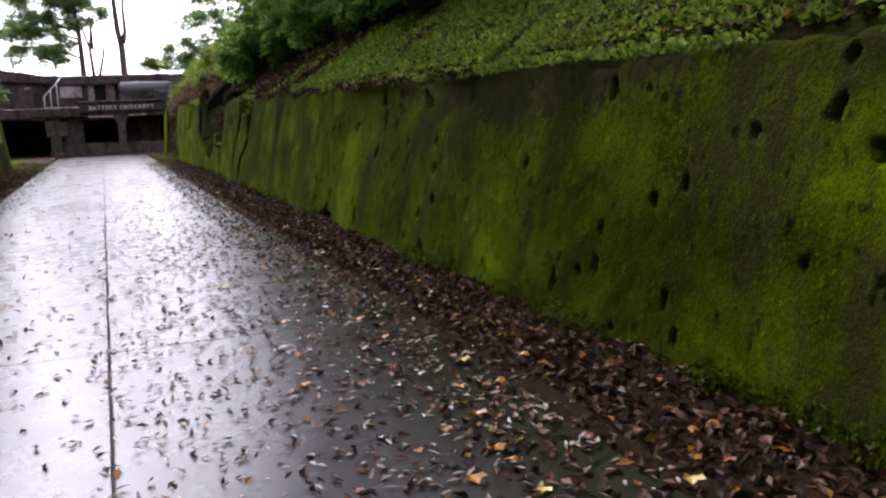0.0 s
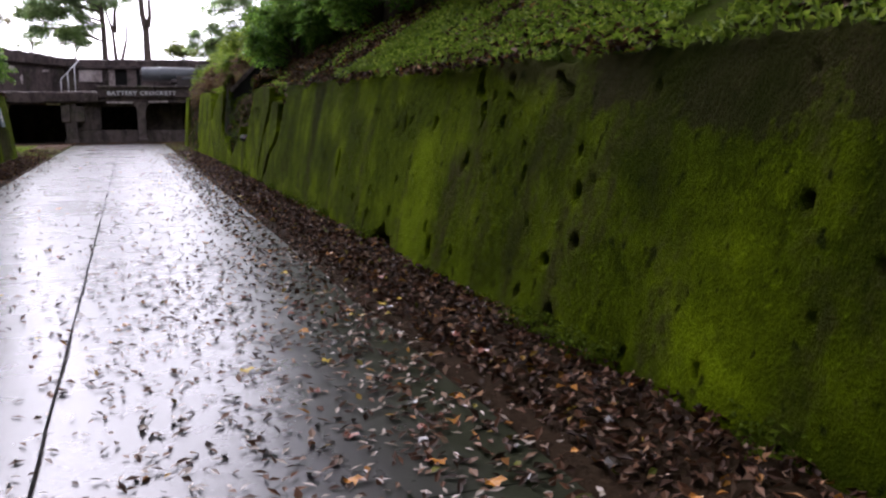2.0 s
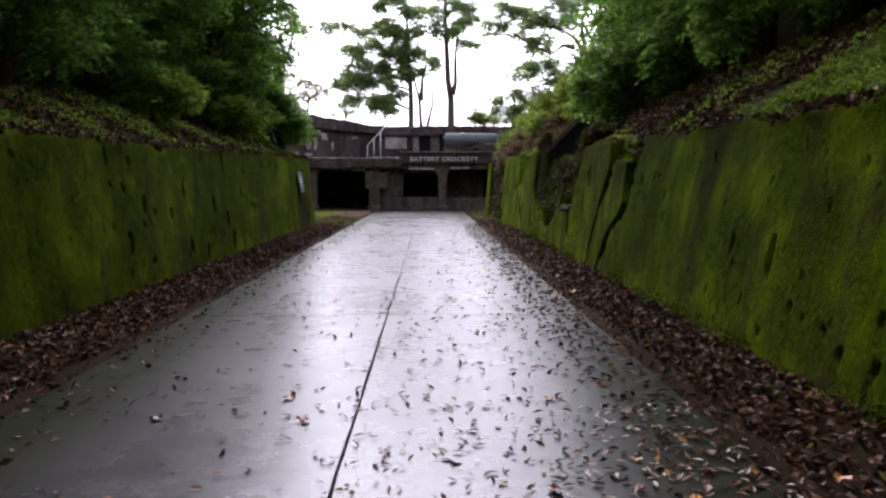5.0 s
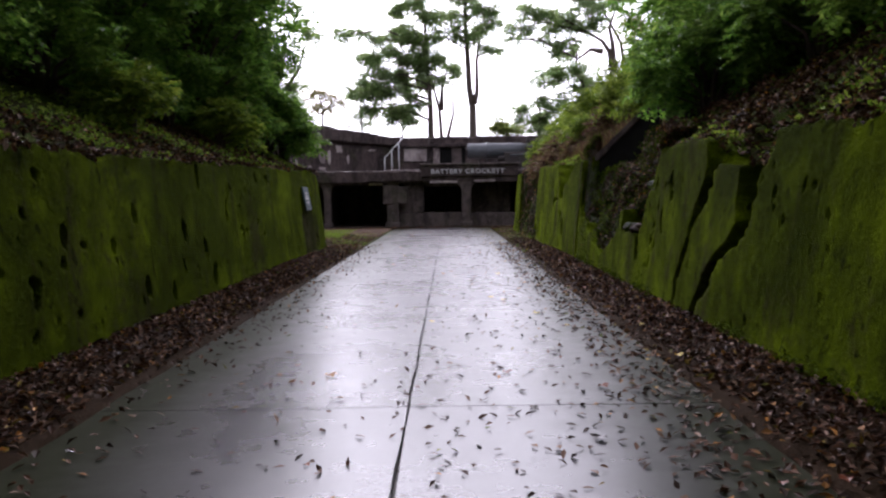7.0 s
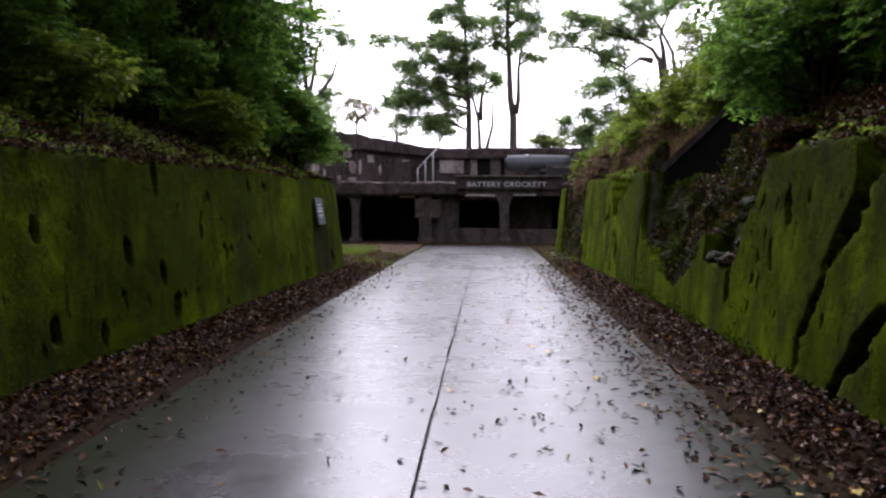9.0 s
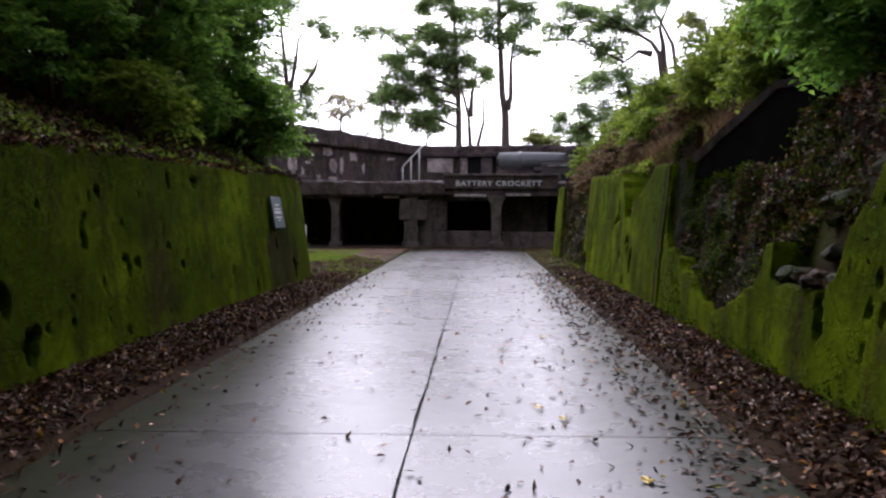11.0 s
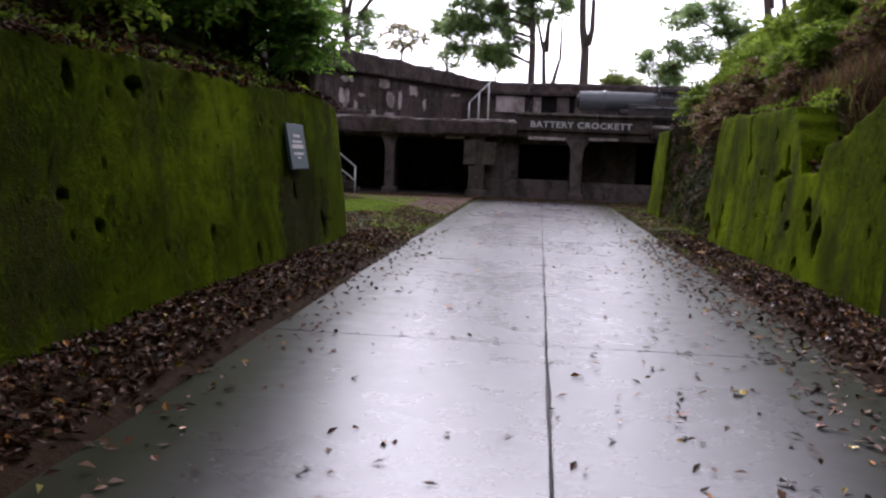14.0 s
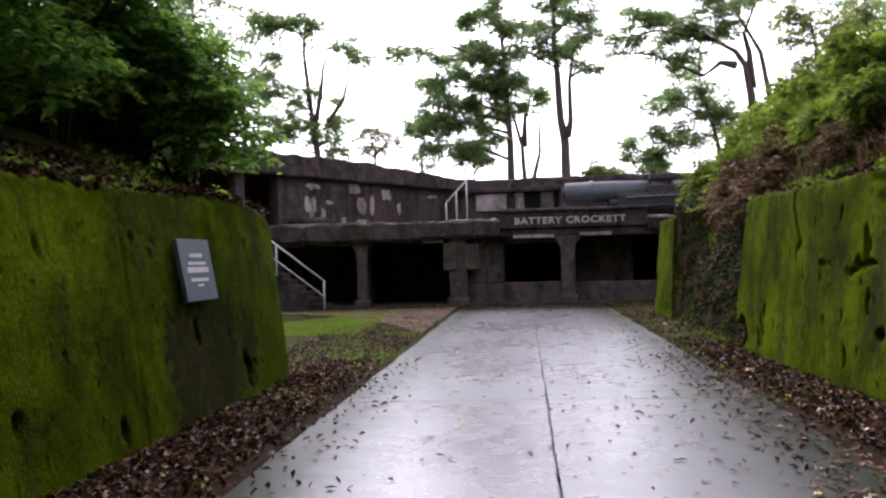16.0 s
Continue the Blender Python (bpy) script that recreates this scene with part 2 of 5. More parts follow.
LITTER = litter_material()
LEAF_ORANGE = plain("fallen orange leaf", (0.42, 0.13, 0.015), (0.55, 0.26, 0.02), 30, 0.45)
LEAF_GOLD = plain("fallen yellow leaf", (0.55, 0.36, 0.02), (0.62, 0.46, 0.06), 30, 0.45)
LEAF_RED = plain("fallen rust-red leaf", (0.16, 0.035, 0.018), (0.26, 0.07, 0.03), 30, 0.45)
LEAF_DARK = plain("fallen wet dark leaf", (0.020, 0.014, 0.012), (0.05, 0.034, 0.026), 30, 0.3)


# ---- helpers for meshes ----
def mesh(name, verts, faces, smooth=False):
    me = bpy.data.meshes.new(name)
    me.from_pydata([tuple(v) for v in np.asarray(verts).tolist()], [], np.asarray(faces).tolist() if isinstance(faces, np.ndarray) else faces)
    if smooth:
        me.polygons.foreach_set("use_smooth", [True] * len(me.polygons))
    me.update()
    return me


def link(name, me, material, parent=None, label="", m=None):
    if material and not me.materials:
        me.materials.append(material)
    ob = new(name, me)
    if parent:
        ob.parent = parent
    if m is not None:
        ob.matrix_basis = m
    if label:
        ob["label"] = label
    return ob


def part(name, bm, material, parent=None, label="", smooth=False):
    me = bpy.data.meshes.new(name)
    bm.to_mesh(me)
    bm.free()
    if smooth:
        me.polygons.foreach_set("use_smooth", [True] * len(me.polygons))
    return link(name, me, material, parent, label)


def empty(name, m=None):
    ob = new(name)
    ob.empty_display_size = 0.2
    if m is not None:
        ob.matrix_basis = m
    return ob


def box(x0, x1, y0, y1, z0, z1, bevel=0.02, bm=None):
    own = bm or bmesh.new()
    r = bmesh.ops.create_cube(own, size=1.0, matrix=Matrix.Translation(((x0 + x1) / 2, (y0 + y1) / 2, (z0 + z1) / 2)) @ Matrix.Diagonal((x1 - x0, y1 - y0, z1 - z0, 1)))
    if bevel:
        es = list({e for v in r["verts"] for e in v.link_edges})
        bmesh.ops.bevel(own, geom=es, offset=bevel, segments=1, affect="EDGES")
    return own


def chipped(x0, x1, y0, y1, z0, z1, cut=0.35, amount=0.03, seed=0, bevel=0.03):
    """A worn concrete block: cut into a grid and roughened."""
    bm = box(x0, x1, y0, y1, z0, z1, bevel)
    for k, (a, b) in enumerate(((x0, x1), (y0, y1), (z0, z1))):
        for i in range(1, int((b - a) / cut)):
            no = [0, 0, 0]
            no[k] = 1
            p = [0, 0, 0]
            p[k] = a + (b - a) * i / int((b - a) / cut)
            bmesh.ops.bisect_plane(bm, geom=bm.verts[:] + bm.edges[:] + bm.faces[:], plane_co=p, plane_no=no)
    for v in bm.verts:
        n = noise.noise_vector(v.co * 1.7 + Vector((seed, 0, 0))) + 0.6 * noise.noise_vector(v.co * 5 + Vector((seed, 3, 0)))
        v.co += n * amount
    return bm


def tube(points, radii, sides=8, caps=True):
    """Verts and faces of a tapered tube along points."""
    pts = [Vector(p) for p in points]
    vs, fs = [], []
    for i, p in enumerate(pts):
        d = (pts[min(i + 1, len(pts) - 1)] - pts[max(i - 1, 0)]).normalized()
        a = d.orthogonal().normalized() if i == 0 else (a - d * a.dot(d)).normalized()
        b = d.cross(a)
        for k in range(sides):
            w = 2 * math.pi * k / sides
            vs.append(p + (a * math.cos(w) + b * math.sin(w)) * radii[i])
    for i in range(len(pts) - 1):
        for k in range(sides):
            q = (k + 1) % sides
            fs.append((i * sides + k, i * sides + q, (i + 1) * sides + q, (i + 1) * sides + k))
    if caps:
        fs.append(tuple(range(sides - 1, -1, -1)))
        fs.append(tuple((len(pts) - 1) * sides + k for k in range(sides)))
    return vs, fs


def tubes(list_of):
    vs, fs = [], []
    for pts, radii, sides in list_of:
        v, f = tube(pts, radii, sides)
        o = len(vs)
        vs += v
        fs += [tuple(i + o for i in q) for q in f]
    return vs, fs


def pipe(name, points, r, material, parent=None, label="", sides=10):
    v, f = tube(points, [r] * len(points), sides)
    return link(name, mesh(name, v, f, True), material, parent, label)


def leaf_quads(rng, centres, normals, length, width, fold=0.25, along=None):
    """Folded leaf-shaped quads, one for each centre."""
    n = len(centres)
    nor = normals / (np.linalg.norm(normals, axis=1, keepdims=True) + 1e-9)
    t = rng.normal(size=(n, 3)) if along is None else along + 0.35 * rng.normal(size=(n, 3))
    t -= nor * (t * nor).sum(1, keepdims=True)
    t /= np.linalg.norm(t, axis=1, keepdims=True) + 1e-9
    s = np.cross(nor, t)
    le = (length * rng.uniform(0.6, 1.3, n))[:, None]
    wi = (width * rng.uniform(0.7, 1.25, n))[:, None]
    v = np.stack([centres - t * le / 2, centres + s * wi / 2 + nor * wi * fold, centres + t * le / 2 - nor * le * 0.08, centres - s * wi / 2 + nor * wi * fold], 1)
    return v.reshape(-1, 3), np.arange(n * 4).reshape(n, 4)


# ---- the lie of the land ----
def top_right(y):
    return 1.77 + 0.0115 * max(0.0, min(y, 38)) + 0.03 * noise.noise((0, y * 0.4, 1))


def top_left(y):
    return 1.62 + 0.0145 * max(6.0, y) + 0.03 * noise.noise((7, y * 0.4, 1))


def profile(u, table):
    """Straight-line interpolation in a short table of pairs."""
    return float(np.interp(u, [a for a, b in table], [b for a, b in table]))


NOTCH = ((30.8, 2.12), (31.4, 1.88), (31.8, 1.74), (32.3, 1.64), (32.38, 1.32), (33.02, 1.33), (33.25, 1.72), (33.55, 2.0), (33.8, 2.2))


def smooth_step(a, b, v):
    u = max(0.0, min(1.0, (v - a) / (b - a)))
    return u * u * (3 - 2 * u)


def fallen(y):
    """How far the retaining wall has fallen away here, 0 to 1."""
    a = smooth_step(23.35, 24.0, y) * (1 - smooth_step(29.5, 29.62, y))
    b = smooth_step(38.3, 38.5, y) * (1 - smooth_step(44.4, 44.6, y))
    return max(a, b)


def land(x, y):
    """The ground's height: the cutting, its banks, the yard and the hill behind the battery."""
    bumps = 0.10 * noise.noise((x * 0.5, y * 0.5, 0)) + 0.05 * noise.noise((x * 1.7, y * 1.7, 2))
    fine = 0.02 * noise.noise((x * 3.1, y * 3.1, 5))
    if abs(x) < 2.12 and y < 51.6:
        return -0.06
    z = 0.015 + fine
    if 0 < x < 12 or -12 < x < 0:
        z += 0.07 * smooth_step(2.15, 2.8, abs(x)) * (1 - smooth_step(30, 40, y))
    c = fallen(y)
    edge = 2.95 if c > 0.02 else 3.5
    if x > edge:
        d = x - 3.4
        full = top_right(y) + (0.62 - 0.14 * smooth_step(34, 38, y)) * max(0.0, min(d, 7)) + 0.12 * max(0.0, d - 7) + bumps * max(0.0, min(1, d))
        if c > 0.02:
            u = smooth_step(2.78, 3.72 if y < 31 else 4.0, x)
            full = full * (u * c + (1 - c) * (1 if x > 3.5 else u)) + 0.25 * c * noise.noise((x * 2.2, y * 2.2, 9))
        full -= 0.36 * math.exp(-((y - 20.55) / 0.75) ** 4) * (1 - smooth_step(3.6, 5.2, x))
        if 30.8 < y < 33.8:
            full -= max(0.0, top_right(y) - profile(y, NOTCH)) * (1 - smooth_step(3.55, 4.5, x))
        if 26.4 < y < 29.2 and x < 4.3:
            full = min(full, 1.74 + 0.1 * (x - 3.4))
        full *= 1 - smooth_step(45.9 + 0.05 * d, 47.2 + 0.25 * d, y)
        z = max(z, full)
    if x < -3.5:
        d = -3.4 - x
        full = top_left(y) + 0.48 * min(d, 8) + 0.1 * max(0.0, d - 8) + bumps * min(1, d)
        z = max(z, full * (1 - smooth_step(35.2, 36.0, y)) if d < 30 else full)
    return max(z, 4.7 * smooth_step(64.6, 66.0, y) + bumps * 2 if y > 64 else z)


# ---- the setting ----
def steps(*spans):
    out = []
    for a, b, n in spans:
        out += list(np.linspace(a, b, n, endpoint=False))
    return out + [spans[-1][1]]


xs = steps((-1500, -60, 5), (-60, -14, 18), (-14, -5, 24), (-5, -3.52, 12), (-3.52, -3.48, 1), (-3.48, -2.14, 10), (-2.14, -2.1, 1), (-2.1, 2.1, 3), (2.1, 2.14, 1), (2.14, 2.92, 6), (2.92, 3.48, 7), (3.48, 3.52, 1), (3.52, 5.2, 16), (5.2, 14, 24), (14, 60, 18), (60, 1500, 5))
ys = steps((-800, -40, 4), (-40, -10, 10), (-10, 24, 110), (24, 48, 130), (48, 70, 40), (70, 110, 10), (110, 1500, 6))
gv = [(x, y, land(x, y)) for y in ys for x in xs]
w = len(xs)
gf = [(j * w + i, j * w + i + 1, (j + 1) * w + i + 1, (j + 1) * w + i) for j in range(len(ys) - 1) for i in range(w - 1)]
ground = tagged(link("ground", mesh("ground", gv, gf, True), SOIL), "damp earth and moss-green grass banks", "ground", kind="structure")

road = tagged(empty("road"), "wet pale concrete road with leaves", "road", kind="structure")
link("road_bed", mesh("road_bed", [(-2.13, -26, -0.05), (2.11, -26, -0.05), (2.11, 51.5, -0.05), (-2.13, 51.5, -0.05)], [(0, 1, 2, 3)]), JOINT, road, "dark dirt in the joints")


def slab(x0, x1, y0, y1, seed):
    rng = random.Random(seed)
    nx, ny = 3, 12
    wob = lambda y: 0.014 * noise.noise((seed % 2, y * 0.9, 4)) + 0.006 * noise.noise((1, y * 4, 4))
    vs, fs = [], []
    for j in range(ny + 1):
        y = y0 + (y1 - y0) * j / ny
        for i in range(nx + 1):
            x = x0 + (x1 - x0) * i / nx
            vs.append((x + (wob(y) if abs(x) < 0.1 else 2.5 * wob(y) if abs(x) > 2 else 0), y, 0.006 * noise.noise((x, y * 0.6, 3))))
    for j in range(ny):
        for i in range(nx):
            a = j * (nx + 1) + i
            fs.append((a, a + 1, a + nx + 2, a + nx + 1))
    ring = [i for i in range(nx + 1)] + [j * (nx + 1) + nx for j in range(1, ny + 1)] + [ny * (nx + 1) + i for i in range(nx - 1, -1, -1)] + [j * (nx + 1) for j in range(ny - 1, 0, -1)]
    o = len(vs)
    vs += [(vs[i][0], vs[i][1], -0.06) for i in ring]
    for k in range(len(ring)):
        q = (k + 1) % len(ring)
        fs.append((ring[q], ring[k], o + k, o + q))
    return mesh("slab", vs, fs, False)


cuts = [-26 + 5.48 * i - 0.13 for i in range(15)]
cuts[-1] = 51.4
for n, (a, b) in enumerate(zip(cuts, cuts[1:])):
    link("slab", slab(-2.12, -0.011, a + 0.007, b - 0.007, 2 * n), ROAD, road)
    link("slab", slab(0.011, 2.1, a + 0.007, b - 0.007, 2 * n + 1), ROAD, road)


# ---- mossy retaining walls ----
def ragged(y, z, k=0.0):
    return 0.10 * noise.noise((k, y * 2.3, z * 2.3)) + 0.05 * noise.noise((k, y * 6, z * 6))


def hollows(seed, y0, y1, count):
    rng = random.Random(seed)
    out = []
    for _ in range(count):
        big = rng.random() < 0.10
        r = rng.uniform(0.024, 0.034) if big else rng.uniform(0.012, 0.020)
        out.append((rng.uniform(y0, y1), rng.uniform(0.12, 1.75), r, r * rng.uniform(1.0, 2.8), rng.uniform(0.05, 0.12)))
    return out


def wall_sheet(side, foot, batter, y0, y1, top, carve, pits, step=0.03, back=3.8, lean=None):
    """A solid battered wall along y with a carved, pitted face."""
    n, m = int((y1 - y0) / step), 64
    Y = np.linspace(y0, y1, n + 1)
    tops = np.array([top(y) for y in Y])
    V = np.linspace(0, 1, m + 1)
    Z = tops[:, None] * V[None, :] - 0.06 * (1 - V)[None, :]
    deep = np.zeros((n + 1, m + 1))
    wob = 1 + 0.6 * np.sin(Y[:, None] * 61 + 3 * np.sin(Z * 47)) * np.sin(Z * 53 + 2 * np.sin(Y[:, None] * 37))
    for py, pz, ry, rz, d in pits:
        i0, i1 = np.searchsorted(Y, (py - 2 * ry, py + 2 * ry))
        if i1 > i0:
            q = ((Y[i0:i1, None] - py) / ry) ** 2 + ((Z[i0:i1] - pz) / rz) ** 2
            deep[i0:i1] = np.maximum(deep[i0:i1], d * np.clip((1.3 - q * wob[i0:i1]) * 2.5, 0, 1))
    vs = []
    for i, y in enumerate(Y):
        for j in range(m + 1):
            z = Z[i, j]
            rough = 0.030 * noise.noise((side, y * 0.6, z * 0.8)) + 0.004 * noise.noise((side, y * 7, z * 7)) + 0.004 * noise.noise((side, y * 17, z * 13))
            d = deep[i, j] + carve(y, z) + rough
            if j == m:
                d += 0.02
            vs.append((side * (foot + batter(y) * z + d), y, z))
    fs = []
    for i in range(n):
        for j in range(m):
            a = i * (m + 1) + j
            q = (a, a + 1, a + m + 2, a + m + 1)
            fs.append(q if side > 0 else q[::-1])
    o = len(vs)
    for i, y in enumerate(Y):
        vs += [(side * back, y, vs[i * (m + 1) + m][2] - 0.03), (side * back, y, -0.06)]
    for i in range(n):
        t0, t1 = i * (m + 1) + m, (i + 1) * (m + 1) + m
        b0, b1 = o + 2 * i, o + 2 * i + 2
        for q in ((t0, b0, b1, t1), (b0, b0 + 1, b1 + 1, b1)):
            fs.append(q if side > 0 else q[::-1])
    for i in (0, n):
        ring = [i * (m + 1) + j for j in range(m + 1)] + [o + 2 * i, o + 2 * i + 1]
        fs.append(tuple(ring) if (i == 0) != (side > 0) else tuple(ring[::-1]))
    return mesh("wall", vs, fs, True)


CRACK_MID = ((0.0, 21.3), (0.14, 21.2), (0.4, 20.92), (0.62, 20.78), (0.8, 20.55), (0.92, 20.24), (1.15, 20.1), (1.4, 20.05), (1.7, 20.0), (2.1, 19.95))
CRACK_HALF = ((0.0, 0.03), (0.14, 0.05), (0.4, 0.13), (0.6, 0.15), (0.9, 0.15), (1.15, 0.16), (1.4, 0.23), (1.7, 0.32), (1.9, 0.45))
SPLIT_MID = ((0.0, 21.85), (0.43, 22.0), (0.78, 21.75), (1.15, 21.42), (1.4, 21.35), (1.6, 21.25), (2.0, 21.2))
SPLIT_HALF = ((0.0, 0.05), (0.43, 0.11), (0.78, 0.12), (1.1, 0.14), (1.3, 0.26), (1.6, 0.20), (1.9, 0.3))
EAST_HOLES = ((3.6, 0.76, 0.016, 0.045), (3.6, 1.5, 0.031, 0.045), (3.6, 1.72, 0.031, 0.045), (4.1, 1.33, 0.031, 0.063), (4.6, 0.41, 0.016, 0.081), (4.6, 1.06, 0.031, 0.072), (4.9, 1.0, 0.031, 0.045), (5.4, 0.72, 0.016, 0.045), (5.6, 0.46, 0.031, 0.045), (5.9, 0.35, 0.031, 0.081), (6.4, 0.63, 0.016, 0.054), (6.6, 1.09, 0.031, 0.045), (8.5, 0.74, 0.048, 0.045), (8.6, 0.2, 0.048, 0.081), (8.8, 0.52, 0.048, 0.045), (10.0, 1.4, 0.048, 0.045), (10.0, 1.73, 0.048, 0.045), (10.6, 1.08, 0.048, 0.063), (11.0, 0.28, 0.048, 0.099), (11.2, 0.45, 0.024, 0.063), (11.6, 1.4, 0.048, 0.072), (12.4, 1.47, 0.048, 0.054), (12.5, 0.46, 0.048, 0.063), (15.1, 0.83, 0.054, 0.153))
EAST_BREAKS = ((12.55, 0.06, 0.34, 0.22, 0.40), (12.05, 0.06, 0.2, 0.10, 0.3), (10.6, 1.68, 0.09, 0.12, 0.14), (10.5, 1.5, 0.04, 0.14, 0.08), (9.1, 1.66, 0.08, 0.07, 0.12), (9.9, 1.57, 0.12, 0.035, 0.08), (33.65, 1.30, 0.28, 0.05, 0.12), (34.05, 1.28, 0.22, 0.04, 0.10), (34.8, 1.26, 0.22, 0.035, 0.08), (33.72, 1.5, 0.07, 0.2, 0.12), (35.87, 1.75, 0.045, 0.5, 0.08), (37.3, 0.3, 0.08, 0.1, 0.12), (37.1, 0.42, 0.07, 0.1, 0.12), (36.9, 0.55, 0.07, 0.1, 0.12), (34.4, 1.85, 0.05, 0.08, 0.1), (33.6, 0.95, 0.05, 0.13, 0.1), (33.3, 0.7, 0.10, 0.10, 0.12), (38.6, 0.18, 0.85, 0.34, 0.40), (32.0, 0.58, 0.16, 0.22, 0.25), (32.5, 0.9, 0.08, 0.16, 0.2), (32.75, 0.25, 0.08, 0.12, 0.2), (24.1, 0.68, 0.09, 0.25, 0.3), (22.6, 1.5, 0.06, 0.15, 0.15), (22.9, 1.05, 0.05, 0.13, 0.12), (23.2, 0.8, 0.04, 0.1, 0.1))


def carve_right(y, z):
    """Breaks in the wall: the great crack, the smaller ones, holes, undercut feet."""
    r = ragged(y, z)
    d = 0.0
    if 18.5 < y < 23.5:
        r2 = r + 0.06 * noise.noise((6, y * 9, z * 9))
        off = abs(y - profile(z, CRACK_MID) + 1.1 * r2)
        half = 1.0 * profile(z, CRACK_HALF) * (1 + 2.5 * r2)
        if off < half:
            d = max(d, 0.42 * min(1, (half - off) / 0.05))
        off = abs(y - profile(z, SPLIT_MID) + 1.6 * r2)
        half = 0.6 * profile(z, SPLIT_HALF) * (1 + 4 * r2)
        if off < half:
            d = max(d, 0.26 * min(1, (half - off) / 0.06) * (0.7 + 0.6 * noise.noise((5, y * 5, z * 5))))
    for fy, fz, ry, rz, deep in EAST_BREAKS:
        q = math.hypot((y - fy + r * 1.7) / ry, (z - fz + r * 1.7) / rz)
        if q < 1:
            d = max(d, deep * min(1, (1 - q) * 6))
    for fy, fz, ry, rz in EAST_HOLES:
        if abs(y - fy) < 0.4:
            q = math.hypot((y - fy + r * 0.5) / ry, (z - fz + r * 0.9) / rz)
            if q < 1:
                d = max(d, 0.11 * min(1, (1 - q) * 3))
    if abs(y - 29.72 - 0.05 * r) < 0.07:
        d = max(d, 0.07)
    return d


RIM = ((23.3, 2.03), (23.55, 1.55), (23.8, 1.35), (23.88, 1.07), (24.12, 0.84), (24.8, 0.82), (25.26, 0.88), (25.3, 1.22), (25.48, 1.20), (25.52, 1.0), (25.75, 0.77), (26.3, 0.57), (27.1, 0.37), (27.5, 0.42), (29.3, 1.0), (29.55, 1.08), (29.62, 2.1))
FAR_RIM = ((38.3, 2.2), (38.42, 1.3), (38.6, 0.5), (39.2, 0.03), (44.2, 0.0), (44.4, 1.2), (44.6, 2.2))


def low_rim(y):
    h = top_right(y) - 0.34 * math.exp(-((y - 20.55) / 0.75) ** 4)
    if 30.8 < y < 33.8:
        return min(h, profile(y, NOTCH) + 0.4 * ragged(y, 0.3, 8))
    if 23.3 < y < 29.62:
        return min(h, profile(y, RIM) + 0.5 * ragged(y, 0.3, 5))
    if 38.3 < y < 44.6:
        return min(h, profile(y, FAR_RIM) + 0.5 * ragged(y, 0.3, 5))
    return h


rough_top = lambda y: low_rim(y) + 0.06 * noise.noise((3, y * 5, 0)) + 0.03 * noise.noise((3, y * 13, 2)) - 0.30 * max(0, noise.noise((3, y * 0.8, 6)) - 0.25)
wall_right = tagged(link("wall_east", wall_sheet(1, 2.87, lambda y: 0.25 - 0.16 * smooth_step(11, 27, y), -14, 46.6, rough_top, carve_right, hollows(4, -6, 46, 170) + hollows(14, 13, 24, 40)), MOSS), "cracked concrete retaining wall covered in bright green moss", "wall", kind="structure")


WEST_HOLES = ((19.6, 1.14, 0.06, 0.099), (21.4, 1.3, 0.06, 0.117), (23.1, 1.04, 0.068, 0.135), (23.9, 0.75, 0.068, 0.162), (20.0, 1.07, 0.06, 0.045), (19.7, 0.43, 0.06, 0.045), (19.5, 0.87, 0.06, 0.045), (21.6, 0.56, 0.06, 0.09), (22.4, 0.32, 0.06, 0.09), (20.7, 0.97, 0.06, 0.045), (19.2, 1.66, 0.06, 0.045), (25.8, 1.64, 0.06, 0.063), (26.6, 0.92, 0.068, 0.063), (20.9, -0.15, 0.06, 0.054), (18.9, 1.35, 0.03, 0.054), (24.6, 1.5, 0.03, 0.045), (27.5, 1.09, 0.06, 0.045), (27.9, 0.77, 0.06, 0.063), (25.0, 0.47, 0.03, 0.045), (26.3, 0.98, 0.06, 0.045), (31.2, 0.29, 0.06, 0.081), (24.5, 0.42, 0.03, 0.045), (27.7, 1.82, 0.06, 0.126))


def carve_left(y, z):
    r = ragged(y, z, 3)
    d = 0.0
    for fy, fz, ry, rz, deep in ((21.6, 0.5, 0.09, 0.14, 0.12), (24.0, 1.80, 0.08, 0.2, 0.2), (24.3, 0.45, 0.07, 0.14, 0.12), (25.4, 1.2, 0.06, 0.15, 0.12), (32.85, 0.92, 0.06, 0.13, 0.10), (28.7, 1.88, 0.12, 0.10, 0.12), (34.0, 0.4, 0.06, 0.22, 0.12), (18.9, 0.7, 0.10, 0.12, 0.12)):
        q = math.hypot((y - fy + r * 1.7) / ry, (z - fz + r * 1.7) / rz)
        if q < 1:
            d = max(d, deep * min(1, (1 - q) * 6))
    for fy, fz, ry, rz in WEST_HOLES:
        if abs(y - fy) < 0.4:
            q = math.hypot((y - fy + r * 0.5) / ry, (z - fz + r * 0.9) / rz)
            if q < 1:
                d = max(d, 0.11 * min(1, (1 - q) * 3))
    if abs(y - 31.55) < 0.03 or abs(y - 34.6) < 0.03:
        d = max(d, 0.010)
    return d + 0.22 * smooth_step(35.2, 36.15, y) ** 2


